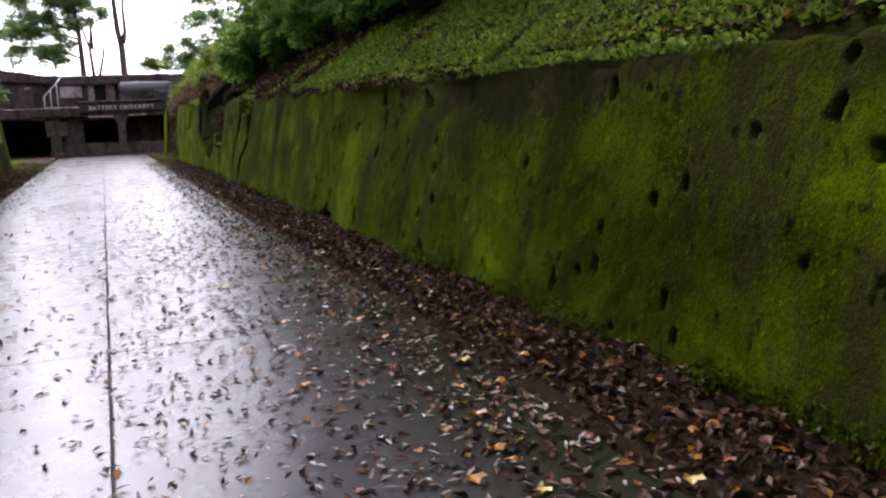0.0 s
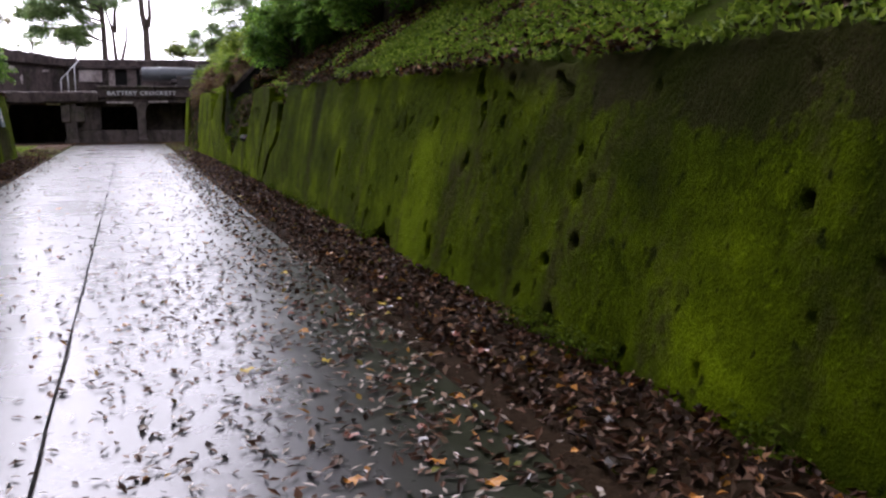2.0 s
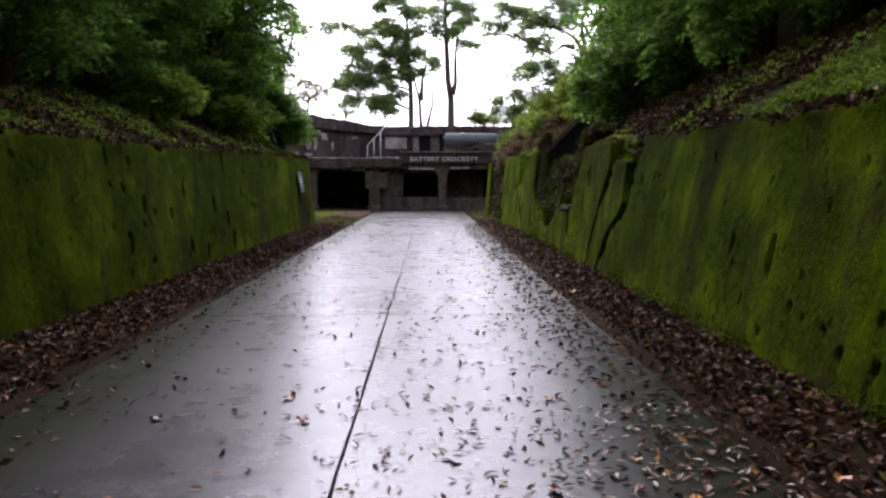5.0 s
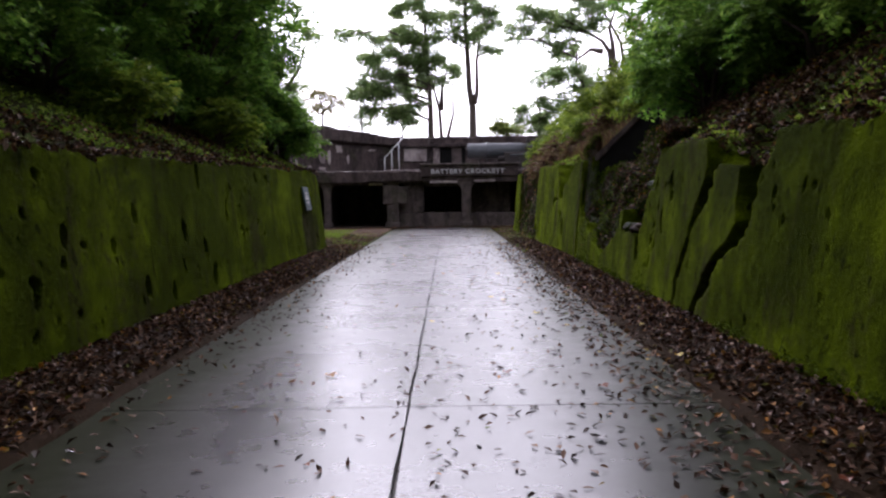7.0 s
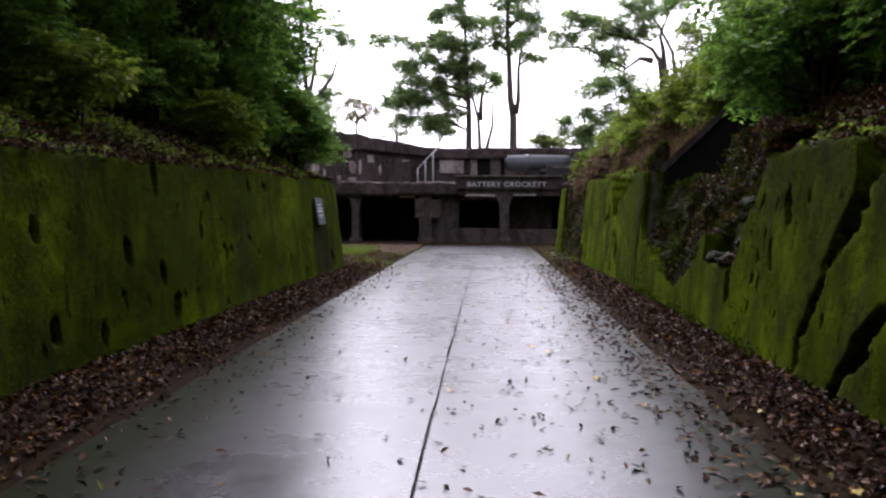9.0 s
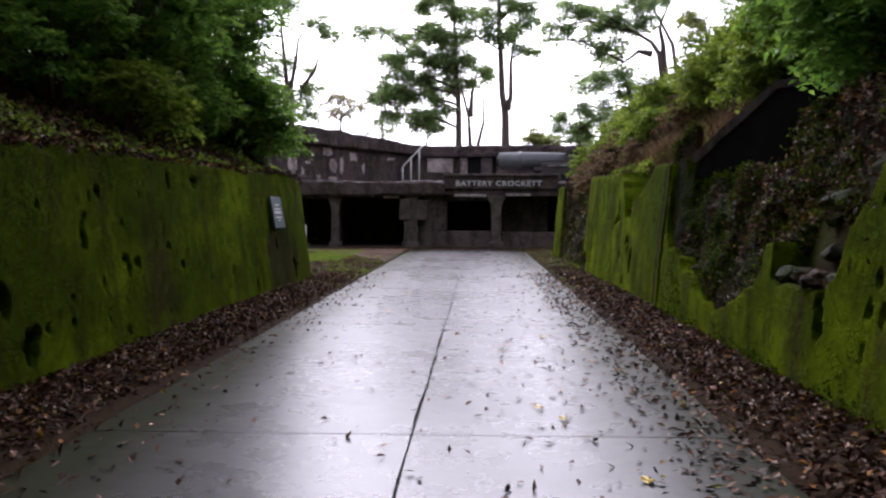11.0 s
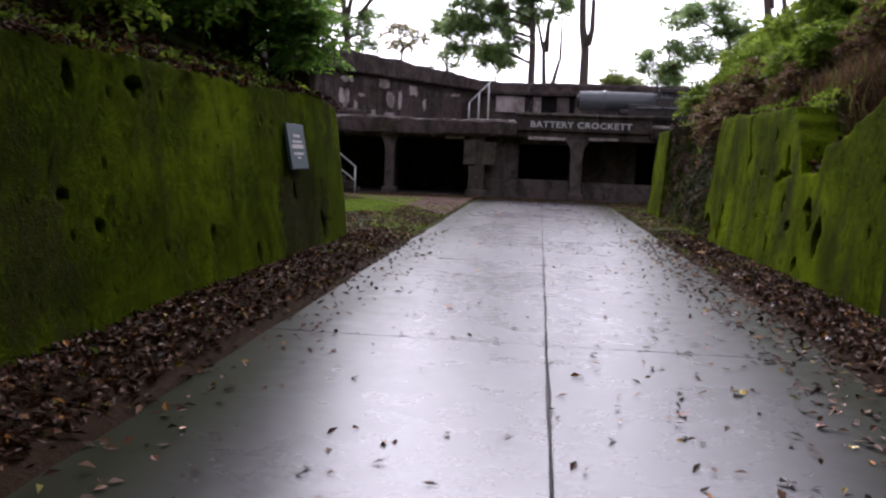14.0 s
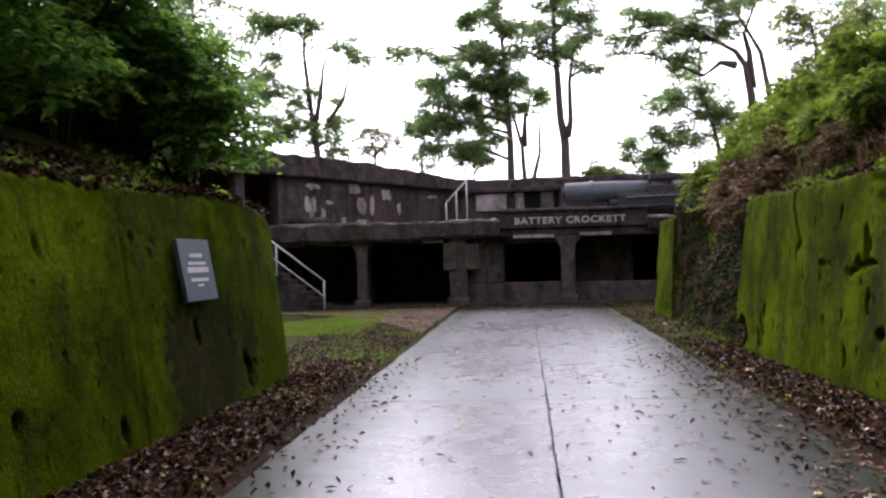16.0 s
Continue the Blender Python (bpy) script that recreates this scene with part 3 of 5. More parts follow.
left_top = lambda y: top_left(y) - 0.30 * smooth_step(34.4, 36.0, y) ** 2 + 0.06 * noise.noise((8, y * 4, 0)) + 0.03 * noise.noise((8, y * 13, 2)) - 0.25 * max(0, noise.noise((9, y * 0.9, 6)) - 0.3)
wall_left = tagged(link("wall_west", wall_sheet(-1, 3.02, lambda y: 0.115, -14, 36.1, left_top, carve_left, hollows(9, -6, 35.5, 110)), MOSS), "mossy concrete retaining wall with a rounded end", "wall", kind="structure")
tagged(part("wall_return", chipped(-24, -3.62, 35.75, 36.12, -0.06, 1.75, 0.8, 0.02, 3), MOSS), "mossy return of the retaining wall", "wall", kind="structure")

# ---- broken rock where the wall has fallen ----
def rock_face(y0, y1, x0, x1, seed):
    n, m = int((y1 - y0) / 0.045), 70
    vs = []
    for i in range(n + 1):
        y = y0 + (y1 - y0) * i / n
        for j in range(m + 1):
            v = j / m
            x = x0 + (x1 - x0) * v
            high = land(x, y)
            p = Vector((x * 1.5, y * 1.5, seed + 1.6 * high))
            bed = 0.5 * noise.noise(p) + 0.30 * abs(noise.noise(p * 2.3)) + 0.16 * abs(noise.noise(p * 5.1)) + 0.07 * noise.noise(p * 11)
            fade = min(1, 5 * v, 5 * (1 - v), 10 * i / n, 10 * (1 - i / n))
            g = max(smooth_step(28.4, 29.6, y) if y < 31 else smooth_step(43.4, 44.5, y), 1 - smooth_step(23.4, 23.9, y) if y < 31 else 1 - smooth_step(38.2, 38.7, y))
            hole = smooth_step(23.8, 24.15, y) * (1 - smooth_step(25.1, 25.4, y)) * (1 - smooth_step(0.9, 1.45, high))
            lean = 2.94 + 0.09 * high + 0.05 * abs(noise.noise(p * 2))
            x += (min(x, lean) - x) * g
            vs.append((x - 0.30 * bed * fade * (1 - 0.75 * g) + 0.35 * hole, y + 0.12 * noise.noise(p * 3) * fade, high + 0.05 + 0.30 * bed * fade - 0.12 * (1 - fade)))
    fs = [((i + 1) * (m + 1) + j, (i + 1) * (m + 1) + j + 1, i * (m + 1) + j + 1, i * (m + 1) + j) for i in range(n) for j in range(m)]
    return mesh("rock_face", vs, fs, False)


ROCK_SPOTS = []
for y0, y1, sd in ((23.3, 29.7, 1.0), (38.2, 44.7, 7.0)):
    face = rock_face(y0, y1, 2.94, 3.9, sd)
    ROCK_SPOTS.append(np.array([v.co[:] for v in face.vertices]))
    tagged(link("rock_face", face, ROCK), "wet broken rock with ferns and moss", "rock", kind="structure")

# ---- the dark wing wall with its sloping top ----
wing = tagged(empty("wing_wall", pose(3.35, 29.26, 0, 0, 0, math.degrees(math.atan2(-1.0, 0.69)))), "shade-black concrete wing wall with a sloping mossy top", "wall")


def standing(outline, t0, t1, cut=0.25, amount=0.012, seed=0):
    """An upright plate with the given outline, roughened."""
    bm = bmesh.new()
    ring = [bm.verts.new((a, t0, b)) for a, b in outline]
    face = bm.faces.new(ring)
    out = bmesh.ops.extrude_face_region(bm, geom=[face])
    bmesh.ops.translate(bm, vec=(0, t1 - t0, 0), verts=[v for v in out["geom"] if isinstance(v, bmesh.types.BMVert)])
    bmesh.ops.recalc_face_normals(bm, faces=bm.faces)
    for k in (0, 2):
        lo, hi = min(v.co[k] for v in bm.verts), max(v.co[k] for v in bm.verts)
        for i in range(1, int((hi - lo) / cut)):
            co, no = [0, 0, 0], [0, 0, 0]
            co[k], no[k] = lo + i * cut, 1
            bmesh.ops.bisect_plane(bm, geom=bm.verts[:] + bm.edges[:] + bm.faces[:], plane_co=co, plane_no=no)
    for v in bm.verts:
        v.co += noise.noise_vector(v.co * 3 + Vector((seed, 0, 0))) * amount
    return bm


# The face's black is its deep shade, put into the colour.
part("face", standing(((0.02, 1.5), (0.02, 2.09), (1.24, 2.91), (2.28, 2.93), (2.28, 1.2), (0.9, 1.2)), -0.10, 0.16, seed=2), SHADE_BLACK, wing, "face of the wing wall, coloured black as shade")
part("coping", standing(((-0.03, 2.1), (-0.03, 2.2), (1.22, 3.0), (2.3, 3.04), (2.3, 2.92), (1.24, 2.9), (0.02, 2.08)), -0.13, 0.22, seed=6), DARK_CONCRETE, wing, "rough sloping coping with moss")
part("end_block", chipped(-0.16, 0.05, -0.12, 0.22, 1.75, 2.16, 0.15, 0.012, 3), MOSS, wing, "mossy end block")


def stone_mesh(seed):
    bm = bmesh.new()
    bmesh.ops.create_icosphere(bm, subdivisions=2, radius=1.0)
    for v in bm.verts:
        v.co *= 1 + 0.45 * noise.noise(v.co * 1.3 + Vector((seed, 0, 0)))
        v.co.z *= 0.7
    me = bpy.data.meshes.new("loose_stone")
    bm.to_mesh(me)
    bm.free()
    me.materials.append(ROCK)
    return me


STONES = [stone_mesh(i * 3.7) for i in range(5)]
rs = random.Random(12)
for i in range(70):
    sy = rs.choice((rs.uniform(24.15, 25.2), rs.uniform(25.5, 29.3), rs.uniform(38.8, 44.3)))
    sx = rs.uniform(3.05, 3.9)
    r = rs.uniform(0.04, 0.11) if sy > 26 else rs.uniform(0.06, 0.15)
    ob = new("loose_stone", rs.choice(STONES))
    ob.matrix_basis = pose(sx, sy, max(land(sx, sy), low_rim(sy) if sx < 3.25 else 0) + 0.5 * r, rs.uniform(-30, 30), rs.uniform(-30, 30), rs.uniform(0, 360)) @ Matrix.Scale(r, 4)
    tagged(ob, "wet dark stone fallen from the broken bank", "stone", "loose stones in the broken bank")

for i in range(16):
    sy, sx, r = rs.uniform(32.35, 33.1), rs.uniform(3.12, 3.55), rs.uniform(0.05, 0.13)
    ob = new("loose_stone", rs.choice(STONES))
    ob.matrix_basis = pose(sx, sy, low_rim(sy) + 0.4 * r, rs.uniform(-30, 30), rs.uniform(-30, 30), rs.uniform(0, 360)) @ Matrix.Scale(r, 4)
    tagged(ob, "dark stone lying in the broken wall top", "stone", "loose stones in the broken bank")

# ---- the gun battery ----
battery = tagged(empty("battery_building", pose(0, 52.5, 0)), "two-level blackened concrete gun battery, ruined and stained", "building")


def bpart(name, bm, material, label="", parent=None):
    bm.transform(Matrix.Translation((0, -52.5, 0)))
    return part(name, bm, material, parent or battery, label)


def shaft(x0, x1, y0, y1, z0, z1, splay=0.0, seed=0):
    """A pier whose head may splay into haunches."""
    bm = chipped(x0, x1, y0, y1, z0, z1, 0.3, 0.012, seed, 0.02)
    mid = (x0 + x1) / 2
    for v in bm.verts:
        k = smooth_step(z1 - 0.42, z1, v.co.z)
        v.co.x += splay * k * (1 if v.co.x > mid else -1) * (abs(v.co.x - mid) / ((x1 - x0) / 2))
    return bm


bpart("platform", chipped(-17, 13, 52.62, 64.6, 2.12, 2.62, 1.2, 0.02, 1), DARK_CONCRETE, "blackened upper platform slab")
bpart("ledge", chipped(-17, -0.95, 52.1, 52.7, 2.08, 2.66, 0.2, 0.075, 2, 0.08), DARK_CONCRETE, "rounded mossy ledge")
bpart("ledge", chipped(3.55, 13, 52.1, 52.7, 2.14, 2.62, 0.2, 0.07, 3, 0.08), DARK_CONCRETE, "rounded mossy ledge")
sign = bpart("sign_panel", chipped(-0.95, 3.55, 52.32, 52.7, 2.34, 2.84, 0.4, 0.008, 4, 0.02), DARK_CONCRETE, "dark sign panel with raised white lettering")
bpart("coping", chipped(-0.99, 3.6, 52.22, 52.75, 2.84, 2.95, 0.4, 0.012, 5, 0.03), MID_CONCRETE, "stone-grey coping")
bpart("lintel", chipped(-0.95, 3.55, 52.45, 52.72, 2.10, 2.34, 0.4, 0.012, 6, 0.03), DARK_CONCRETE)
for x0, x1, z0, mt in ((-0.55, 0.72, 2.03, PALE_CONCRETE), (1.5, 2.5, 2.06, PALE_CONCRETE), (-8.1, -5.7, 1.96, MID_CONCRETE), (-3.4, -2.76, 1.97, PALE_CONCRETE), (-5.05, -3.4, 1.98, DARK_CONCRETE), (2.5, 4.2, 2.06, DARK_CONCRETE)):
    bpart("lintel_edge", chipped(x0, x1, 52.42, 52.6, z0, z0 + 0.11, 0.25, 0.012, x0, 0.02), mt, "flaking pale edge" if mt is PALE_CONCRETE else "")
for x0, x1, splay, sd in ((-5.52, -5.2, 0.22, 1), (0.93, 1.33, 0.24, 2), (-8.6, -8.2, 0.22, 3), (4.4, 4.8, 0.24, 4), (7.6, 8.0, 0.24, 5), (-11.6, -11.2, 0.22, 6), (-14.6, -14.2, 0.22, 7)):
    bpart("pier", shaft(x0, x1, 52.45, 53.0, 0, 2.1, splay, sd), MID_CONCRETE)
    bpart("pier_base", chipped(x0 - 0.09, x1 + 0.09, 52.38, 53.06, 0, 0.22, 0.3, 0.01, sd), MID_CONCRETE)
bpart("pier", shaft(-2.56, -2.02, 52.4, 53.1, 0, 2.1, 0, 8), MID_CONCRETE)
bpart("pier_base", chipped(-2.66, -1.92, 52.32, 53.16, 0, 0.24, 0.3, 0.01, 9), MID_CONCRETE)
bpart("pier_block", chipped(-2.74, -2.32, 52.30, 52.7, 1.10, 1.95, 0.3, 0.012, 10), MID_CONCRETE)
bpart("pier_block", chipped(-2.08, -1.62, 52.30, 52.7, 1.10, 1.90, 0.3, 0.012, 11), MID_CONCRETE)
# infill of the bays
bpart("low_wall", chipped(-2.02, 0.93, 52.78, 53.0, 0, 0.66, 0.4, 0.015, 12), MID_CONCRETE)
bpart("window_wall", chipped(-2.02, -0.85, 52.82, 53.0, 0.66, 2.1, 0.4, 0.015, 13), MID_CONCRETE)
bpart("window_head", chipped(-0.85, 0.93, 52.82, 53.0, 1.88, 2.1, 0.4, 0.015, 14), MID_CONCRETE)
bpart("low_wall", chipped(1.33, 4.4, 52.8, 53.0, 0, 0.62, 0.4, 0.015, 15), MID_CONCRETE)
# Dark concrete on these inner walls puts the bays' shade into the colour.
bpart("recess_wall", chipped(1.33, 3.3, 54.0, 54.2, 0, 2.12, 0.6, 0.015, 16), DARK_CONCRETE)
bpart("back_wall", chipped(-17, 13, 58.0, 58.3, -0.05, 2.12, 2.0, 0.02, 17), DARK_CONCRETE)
for x in (-17, -5.45, -2.4, 1.05, 4.5, 13):
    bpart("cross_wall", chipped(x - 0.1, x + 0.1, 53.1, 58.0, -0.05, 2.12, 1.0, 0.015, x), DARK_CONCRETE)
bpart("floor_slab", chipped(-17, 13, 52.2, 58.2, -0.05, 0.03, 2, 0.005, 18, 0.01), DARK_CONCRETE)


def letter_mesh(text, size, depth):
    cu = bpy.data.curves.new("lettering", "FONT")
    cu.body, cu.size, cu.extrude, cu.space_character, cu.offset = text, size, depth, 1.12, 0.008
    cu.align_x, cu.resolution_u = "LEFT", 3
    ob = bpy.data.objects.new("lettering", cu)
    scene.collection.objects.link(ob)
    bpy.context.view_layer.update()
    me = bpy.data.meshes.new_from_object(ob.evaluated_get(bpy.context.evaluated_depsgraph_get()))
    bpy.data.objects.remove(ob)
    return me


let = letter_mesh("BATTERY CROCKETT", 0.34, 0.012)
wide = max(v.co.x for v in let.vertices)
for v in let.vertices:
    v.co.x *= 3.42 / wide
    v.co.y *= 0.84
bm = bmesh.new()
bm.from_mesh(let)
bmesh.ops.remove_doubles(bm, verts=bm.verts, dist=0.0005)
left_over = set(bm.verts)
while left_over:
    group, todo = set(), [next(v for v in bm.verts if v in left_over)]
    while todo:
        v = todo.pop()
        if v in group:
            continue
        group.add(v)
        todo += [e.other_vert(v) for e in v.link_edges]
    left_over -= group
    ring = [v for v in bm.verts if v in group]
    at = {v: k for k, v in enumerate(ring)}
    faces = [tuple(at[v] for v in f.verts) for f in bm.faces if f.verts[0] in group]
    link("letter", mesh("letter", [v.co[:] for v in ring], faces), LETTERS, sign, "weathered white capital letter", pose(-0.5, -0.19, 2.47, 90, 0, 0))
bm.free()

# upper works: a flank wall running back, the pit's rear wall, roof slab
def along(p, q, t0, t1, thick, z0, z1, cut, amount, seed, bevel=0.03, shift=0.0):
    (ax, ay), (bx, by) = p, q
    ln = math.hypot(bx - ax, by - ay)
    bm = chipped(t0, t1, -thick / 2 + shift, thick / 2 + shift, z0, z1, cut, amount, seed, bevel)
    bm.transform(Matrix.Translation((ax, ay, 0)) @ Matrix.Rotation(math.atan2(by - ay, bx - ax), 4, "Z"))
    return bm


P0, P1 = (-9.6, 52.3), (-3.3, 63.6)
L = math.hypot(P1[0] - P0[0], P1[1] - P0[1])
bpart("flank_wall", along(P0, P1, 2.0, L, 0.4, 2.62, 4.42, 0.5, 0.02, 21), DARK_CONCRETE, "stained flank wall with flaking plaster")
bm = along(P0, P1, -3.0, L + 0.6, 3.8, 4.42, 4.98, 0.3, 0.07, 22, 0.06, 1.35)
for v in bm.verts:
    if v.co.z > 4.7:
        v.co.z += 0.25 * (1 - smooth_step(56.5, 64.0, v.co.y)) - 0.04
bpart("roof_slab", bm, DARK_CONCRETE, "thick overhanging roof slab")
bpart("column", along(P0, P1, 0.15, 0.55, 0.35, 2.62, 4.42, 0.4, 0.01, 23), MID_CONCRETE, "pale column")
bpart("porch_wall", along(P0, P1, -3.0, 3.0, 0.3, 2.62, 4.42, 0.8, 0.02, 24, 0.03, 2.6), DARK_CONCRETE)
bpart("porch_wall", chipped(-16, -8.2, 55.6, 55.9, 2.62, 4.42, 1.0, 0.02, 26), DARK_CONCRETE)
bpart("rear_wall", chipped(-3.6, 13, 63.6, 64.6, 2.62, 4.92, 0.35, 0.075, 25, 0.08), DARK_CONCRETE, "rear wall of the gun pit")
for x, w0, z0, z1, mt in ((-2.3, 1.35, 3.5, 4.25, PALE_CONCRETE), (-0.55, 0.35, 2.8, 4.3, PALE_CONCRETE), (0.55, 0.55, 2.8, 4.3, MID_CONCRETE), (1.35, 0.3, 2.8, 4.35, MID_CONCRETE)):
    bpart("pilaster" if w0 < 0.6 else "plaster_patch", chipped(x, x + w0, 63.45, 63.62, z0, z1, 0.2, 0.03, x, 0.02), mt, "flaking pale plaster" if mt is PALE_CONCRETE else "")

# Beam added to shade the wall; black plates below stand for shaded recesses.
bpart("head_beam", chipped(-3.0, 1.9, 63.2, 63.62, 4.3, 4.5, 0.3, 0.03, 41, 0.03), DARK_CONCRETE, "stained beam added to shade the alcoves")
for x0, x1 in ((-0.18, 0.52), (1.12, 1.34)):
    bpart("alcove_shade", chipped(x0, x1, 63.52, 63.6, 2.85, 4.28, 0.3, 0.006, 42 + x0, 0.01), SHADE_BLACK, "black plate in place of alcove shade")


def flake(t, z, w0, h, seed):
    """A ragged scrap of plaster lying on the flank wall."""
    bm = bmesh.new()
    ring = []
    for i in range(18):
        a = 2 * math.pi * i / 18
        r = 1 + 0.75 * noise.noise((math.cos(a) * 1.6, math.sin(a) * 1.6, seed * 3.1)) + 0.3 * noise.noise((math.cos(a) * 5, math.sin(a) * 5, seed))
        c, e = math.cos(a), math.sin(a)
        ring.append(bm.verts.new((t + w0 / 2 * r * (abs(c) ** 0.7) * (1 if c > 0 else -1), -0.205, z + h / 2 * r * (abs(e) ** 0.7) * (1 if e > 0 else -1))))
    face = bm.faces.new(ring)
    out = bmesh.ops.extrude_face_region(bm, geom=[face])
    for v in out["geom"]:
        if isinstance(v, bmesh.types.BMVert):
            v.co.y -= 0.025
    bmesh.ops.recalc_face_normals(bm, faces=bm.faces)
    bm.transform(Matrix.Translation((P0[0], P0[1], 0)) @ Matrix.Rotation(math.atan2(P1[1] - P0[1], P1[0] - P0[0]), 4, "Z"))
    return bm


for i, (t, z, w0, h) in enumerate(((2.6, 3.9, 0.35, 0.4), (3.7, 4.15, 0.6, 0.22), (3.6, 3.45, 0.55, 0.75), (4.2, 3.2, 0.2, 0.4), (4.9, 4.12, 0.9, 0.18), (5.9, 4.18, 0.7, 0.3), (6.35, 3.55, 0.42, 0.6), (7.0, 3.6, 0.25, 0.75), (6.6, 4.25, 0.5, 0.16), (7.9, 4.05, 0.5, 0.42), (5.3, 3.0, 0.3, 0.2), (6.3, 2.95, 0.7, 0.14), (9.9, 4.05, 1.1, 0.2), (11.0, 4.1, 0.6, 0.14), (8.7, 3.5, 0.25, 0.5), (4.6, 3.62, 0.3, 0.14))):
    bpart("plaster_patch", flake(t, z, w0, h, i + 2), PALE_CONCRETE if i % 4 else MID_CONCRETE, "flaking pale plaster")
bpart("stump", along(P0, P1, 2.3, 3.6, 0.9, 2.62, 3.0, 0.25, 0.08, 30, 0.1, -0.7), DARK_CONCRETE, "mossy broken stump of wall")

# concrete stair with its white rail
stair = tagged(empty("stair", pose(-6.3, 51.6, 0)), "dark concrete stair beside the battery front", "stairs")
for i in range(13):
    bm = box(-0.25 * (i + 1), -0.25 * i - 0.001, -0.55, 0.5, 0, 0.195 * (i + 1), 0.012)
    part("step", bm, DARK_CONCRETE, stair)
rail = tagged(empty("stair_rail", pose(-6.25, 51.0, 0)), "white painted pipe handrail of the stair", "handrail")
pipe("top_rail", [(0.0, 0, 0.9), (-1.6, 0, 2.15), (-3.0, 0, 3.25)], 0.028, PAINT_WHITE, rail)
pipe("mid_rail", [(0.0, 0, 0.42), (-1.6, 0, 1.67), (-3.0, 0, 2.77)], 0.022, PAINT_WHITE, rail)
for x in (0.0, -1.45, -2.9):
    pipe("post", [(x, 0, max(0.0, -x * 0.78 - 0.05)), (x, 0, 0.9 - x * 0.78)], 0.026, PAINT_WHITE, rail)
rail2 = tagged(empty("platform_rail", pose(-2.72, 53.6, 2.62)), "white painted pipe rail on the platform", "handrail")
pipe("top_rail", [(0, 0, 0.68), (0.66, 0, 1.36), (0.95, 0.4, 1.75)], 0.026, PAINT_WHITE, rail2)
for x in (0.0, 0.34, 0.68):
    pipe("post", [(x, 0, 0), (x, 0, 0.68 + x)], 0.024, PAINT_WHITE, rail2)
tub = tagged(empty("bucket", pose(-7.55, 50.2, 0.0)), "teal plastic bucket beside the stair", "bucket")
v, f = tube([(0, 0, 0.0), (0, 0, 0.03), (0, 0, 0.32), (0, 0, 0.33)], [0.13, 0.135, 0.17, 0.18], 16)
link("pail", mesh("pail", v, f, True), TEAL, tub)

# ---- the gun ----
gun = tagged(empty("coastal_gun", pose(1.35, 58.2, 2.62)), "long grey-green painted coastal gun on its carriage", "cannon")


def turned(name, profile, material, parent, label="", y=0.0, z=1.16, sides=28):
    v, f = tube([(x, y, z + 0.01 * x) for x, r in profile], [r for x, r in profile], sides)
    return link(name, mesh(name, v, f, True), material, parent, label)


turned("barrel", [(0.0, 0.30), (0.02, 0.40), (0.9, 0.405), (0.92, 0.44), (1.05, 0.44), (1.07, 0.40), (2.9, 0.37), (2.92, 0.34), (4.5, 0.30), (4.52, 0.27), (8.5, 0.2)], GUN, gun)
turned("breech_block", [(-0.10, 0.15), (-0.08, 0.24), (0.02, 0.26)], IRON, gun)
turned("trunnion_band", [(3.2, 0.36), (3.22, 0.45), (3.6, 0.45), (3.62, 0.36)], GUN, gun)
for y in (-0.62, 0.62):
    part("carriage_cheek", chipped(1.9, 4.6, y - 0.08, y + 0.08, 0.12, 1.05, 0.5, 0.004, 2), IRON, gun)
part("carriage_bed", box(0.9, 5.4, -0.8, 0.8, 0.0, 0.14, 0.02), IRON, gun)
part("sight_bracket", box(3.1, 4.1, -0.50, 0.05, 1.54, 1.74, 0.03), IRON, gun)
part("bracket_post", box(3.45, 3.75, -0.40, -0.10, 1.30, 1.545, 0.02), IRON, gun)
part("cradle", chipped(3.0, 5.2, -0.6, 0.6, 0.62, 1.34, 0.4, 0.006, 6), IRON, gun)
pipe("elevating_arm", [(1.3, -0.5, 0.15), (2.4, -0.5, 0.85)], 0.06, IRON, gun)
pipe("cradle_rod", [(2.2, -0.72, 0.9), (5.0, -0.72, 0.95)], 0.05, GUN, gun)
v, f = tube([(2.95 + 0.3 * math.cos(a), -0.8, 0.85 + 0.3 * math.sin(a)) for a in np.linspace(0, 2 * math.pi, 21)], [0.022] * 21, 8)
link("hand_wheel", mesh("hand_wheel", v, f, True), IRON, gun)

turned("recoil_cylinder", [(1.6, 0.10), (1.62, 0.13), (4.4, 0.13), (4.42, 0.10)], IRON, gun, "", -0.42, 0.72, 16)
turned("recoil_cylinder", [(1.6, 0.10), (1.62, 0.13), (4.4, 0.13), (4.42, 0.10)], IRON, gun, "", 0.42, 0.72, 16)
for x in (2.1, 2.9, 3.7, 4.4):
    part("cross_beam", box(x - 0.07, x + 0.07, -0.72, 0.72, 0.14, 0.34, 0.015), IRON, gun)
for x in (3.3, 3.75, 4.2):
    pipe("stay_rod", [(x, -0.74, 0.2), (x + 0.25, -0.74, 1.15)], 0.03, IRON, gun)
part("working_platform", box(2.6, 6.2, -1.45, -0.85, 0.52, 0.58, 0.01), IRON, gun)
for x in (2.7, 3.8, 4.9, 6.0):
    pipe("platform_leg", [(x, -1.4, 0.0), (x, -1.4, 0.52)], 0.035, IRON, gun)

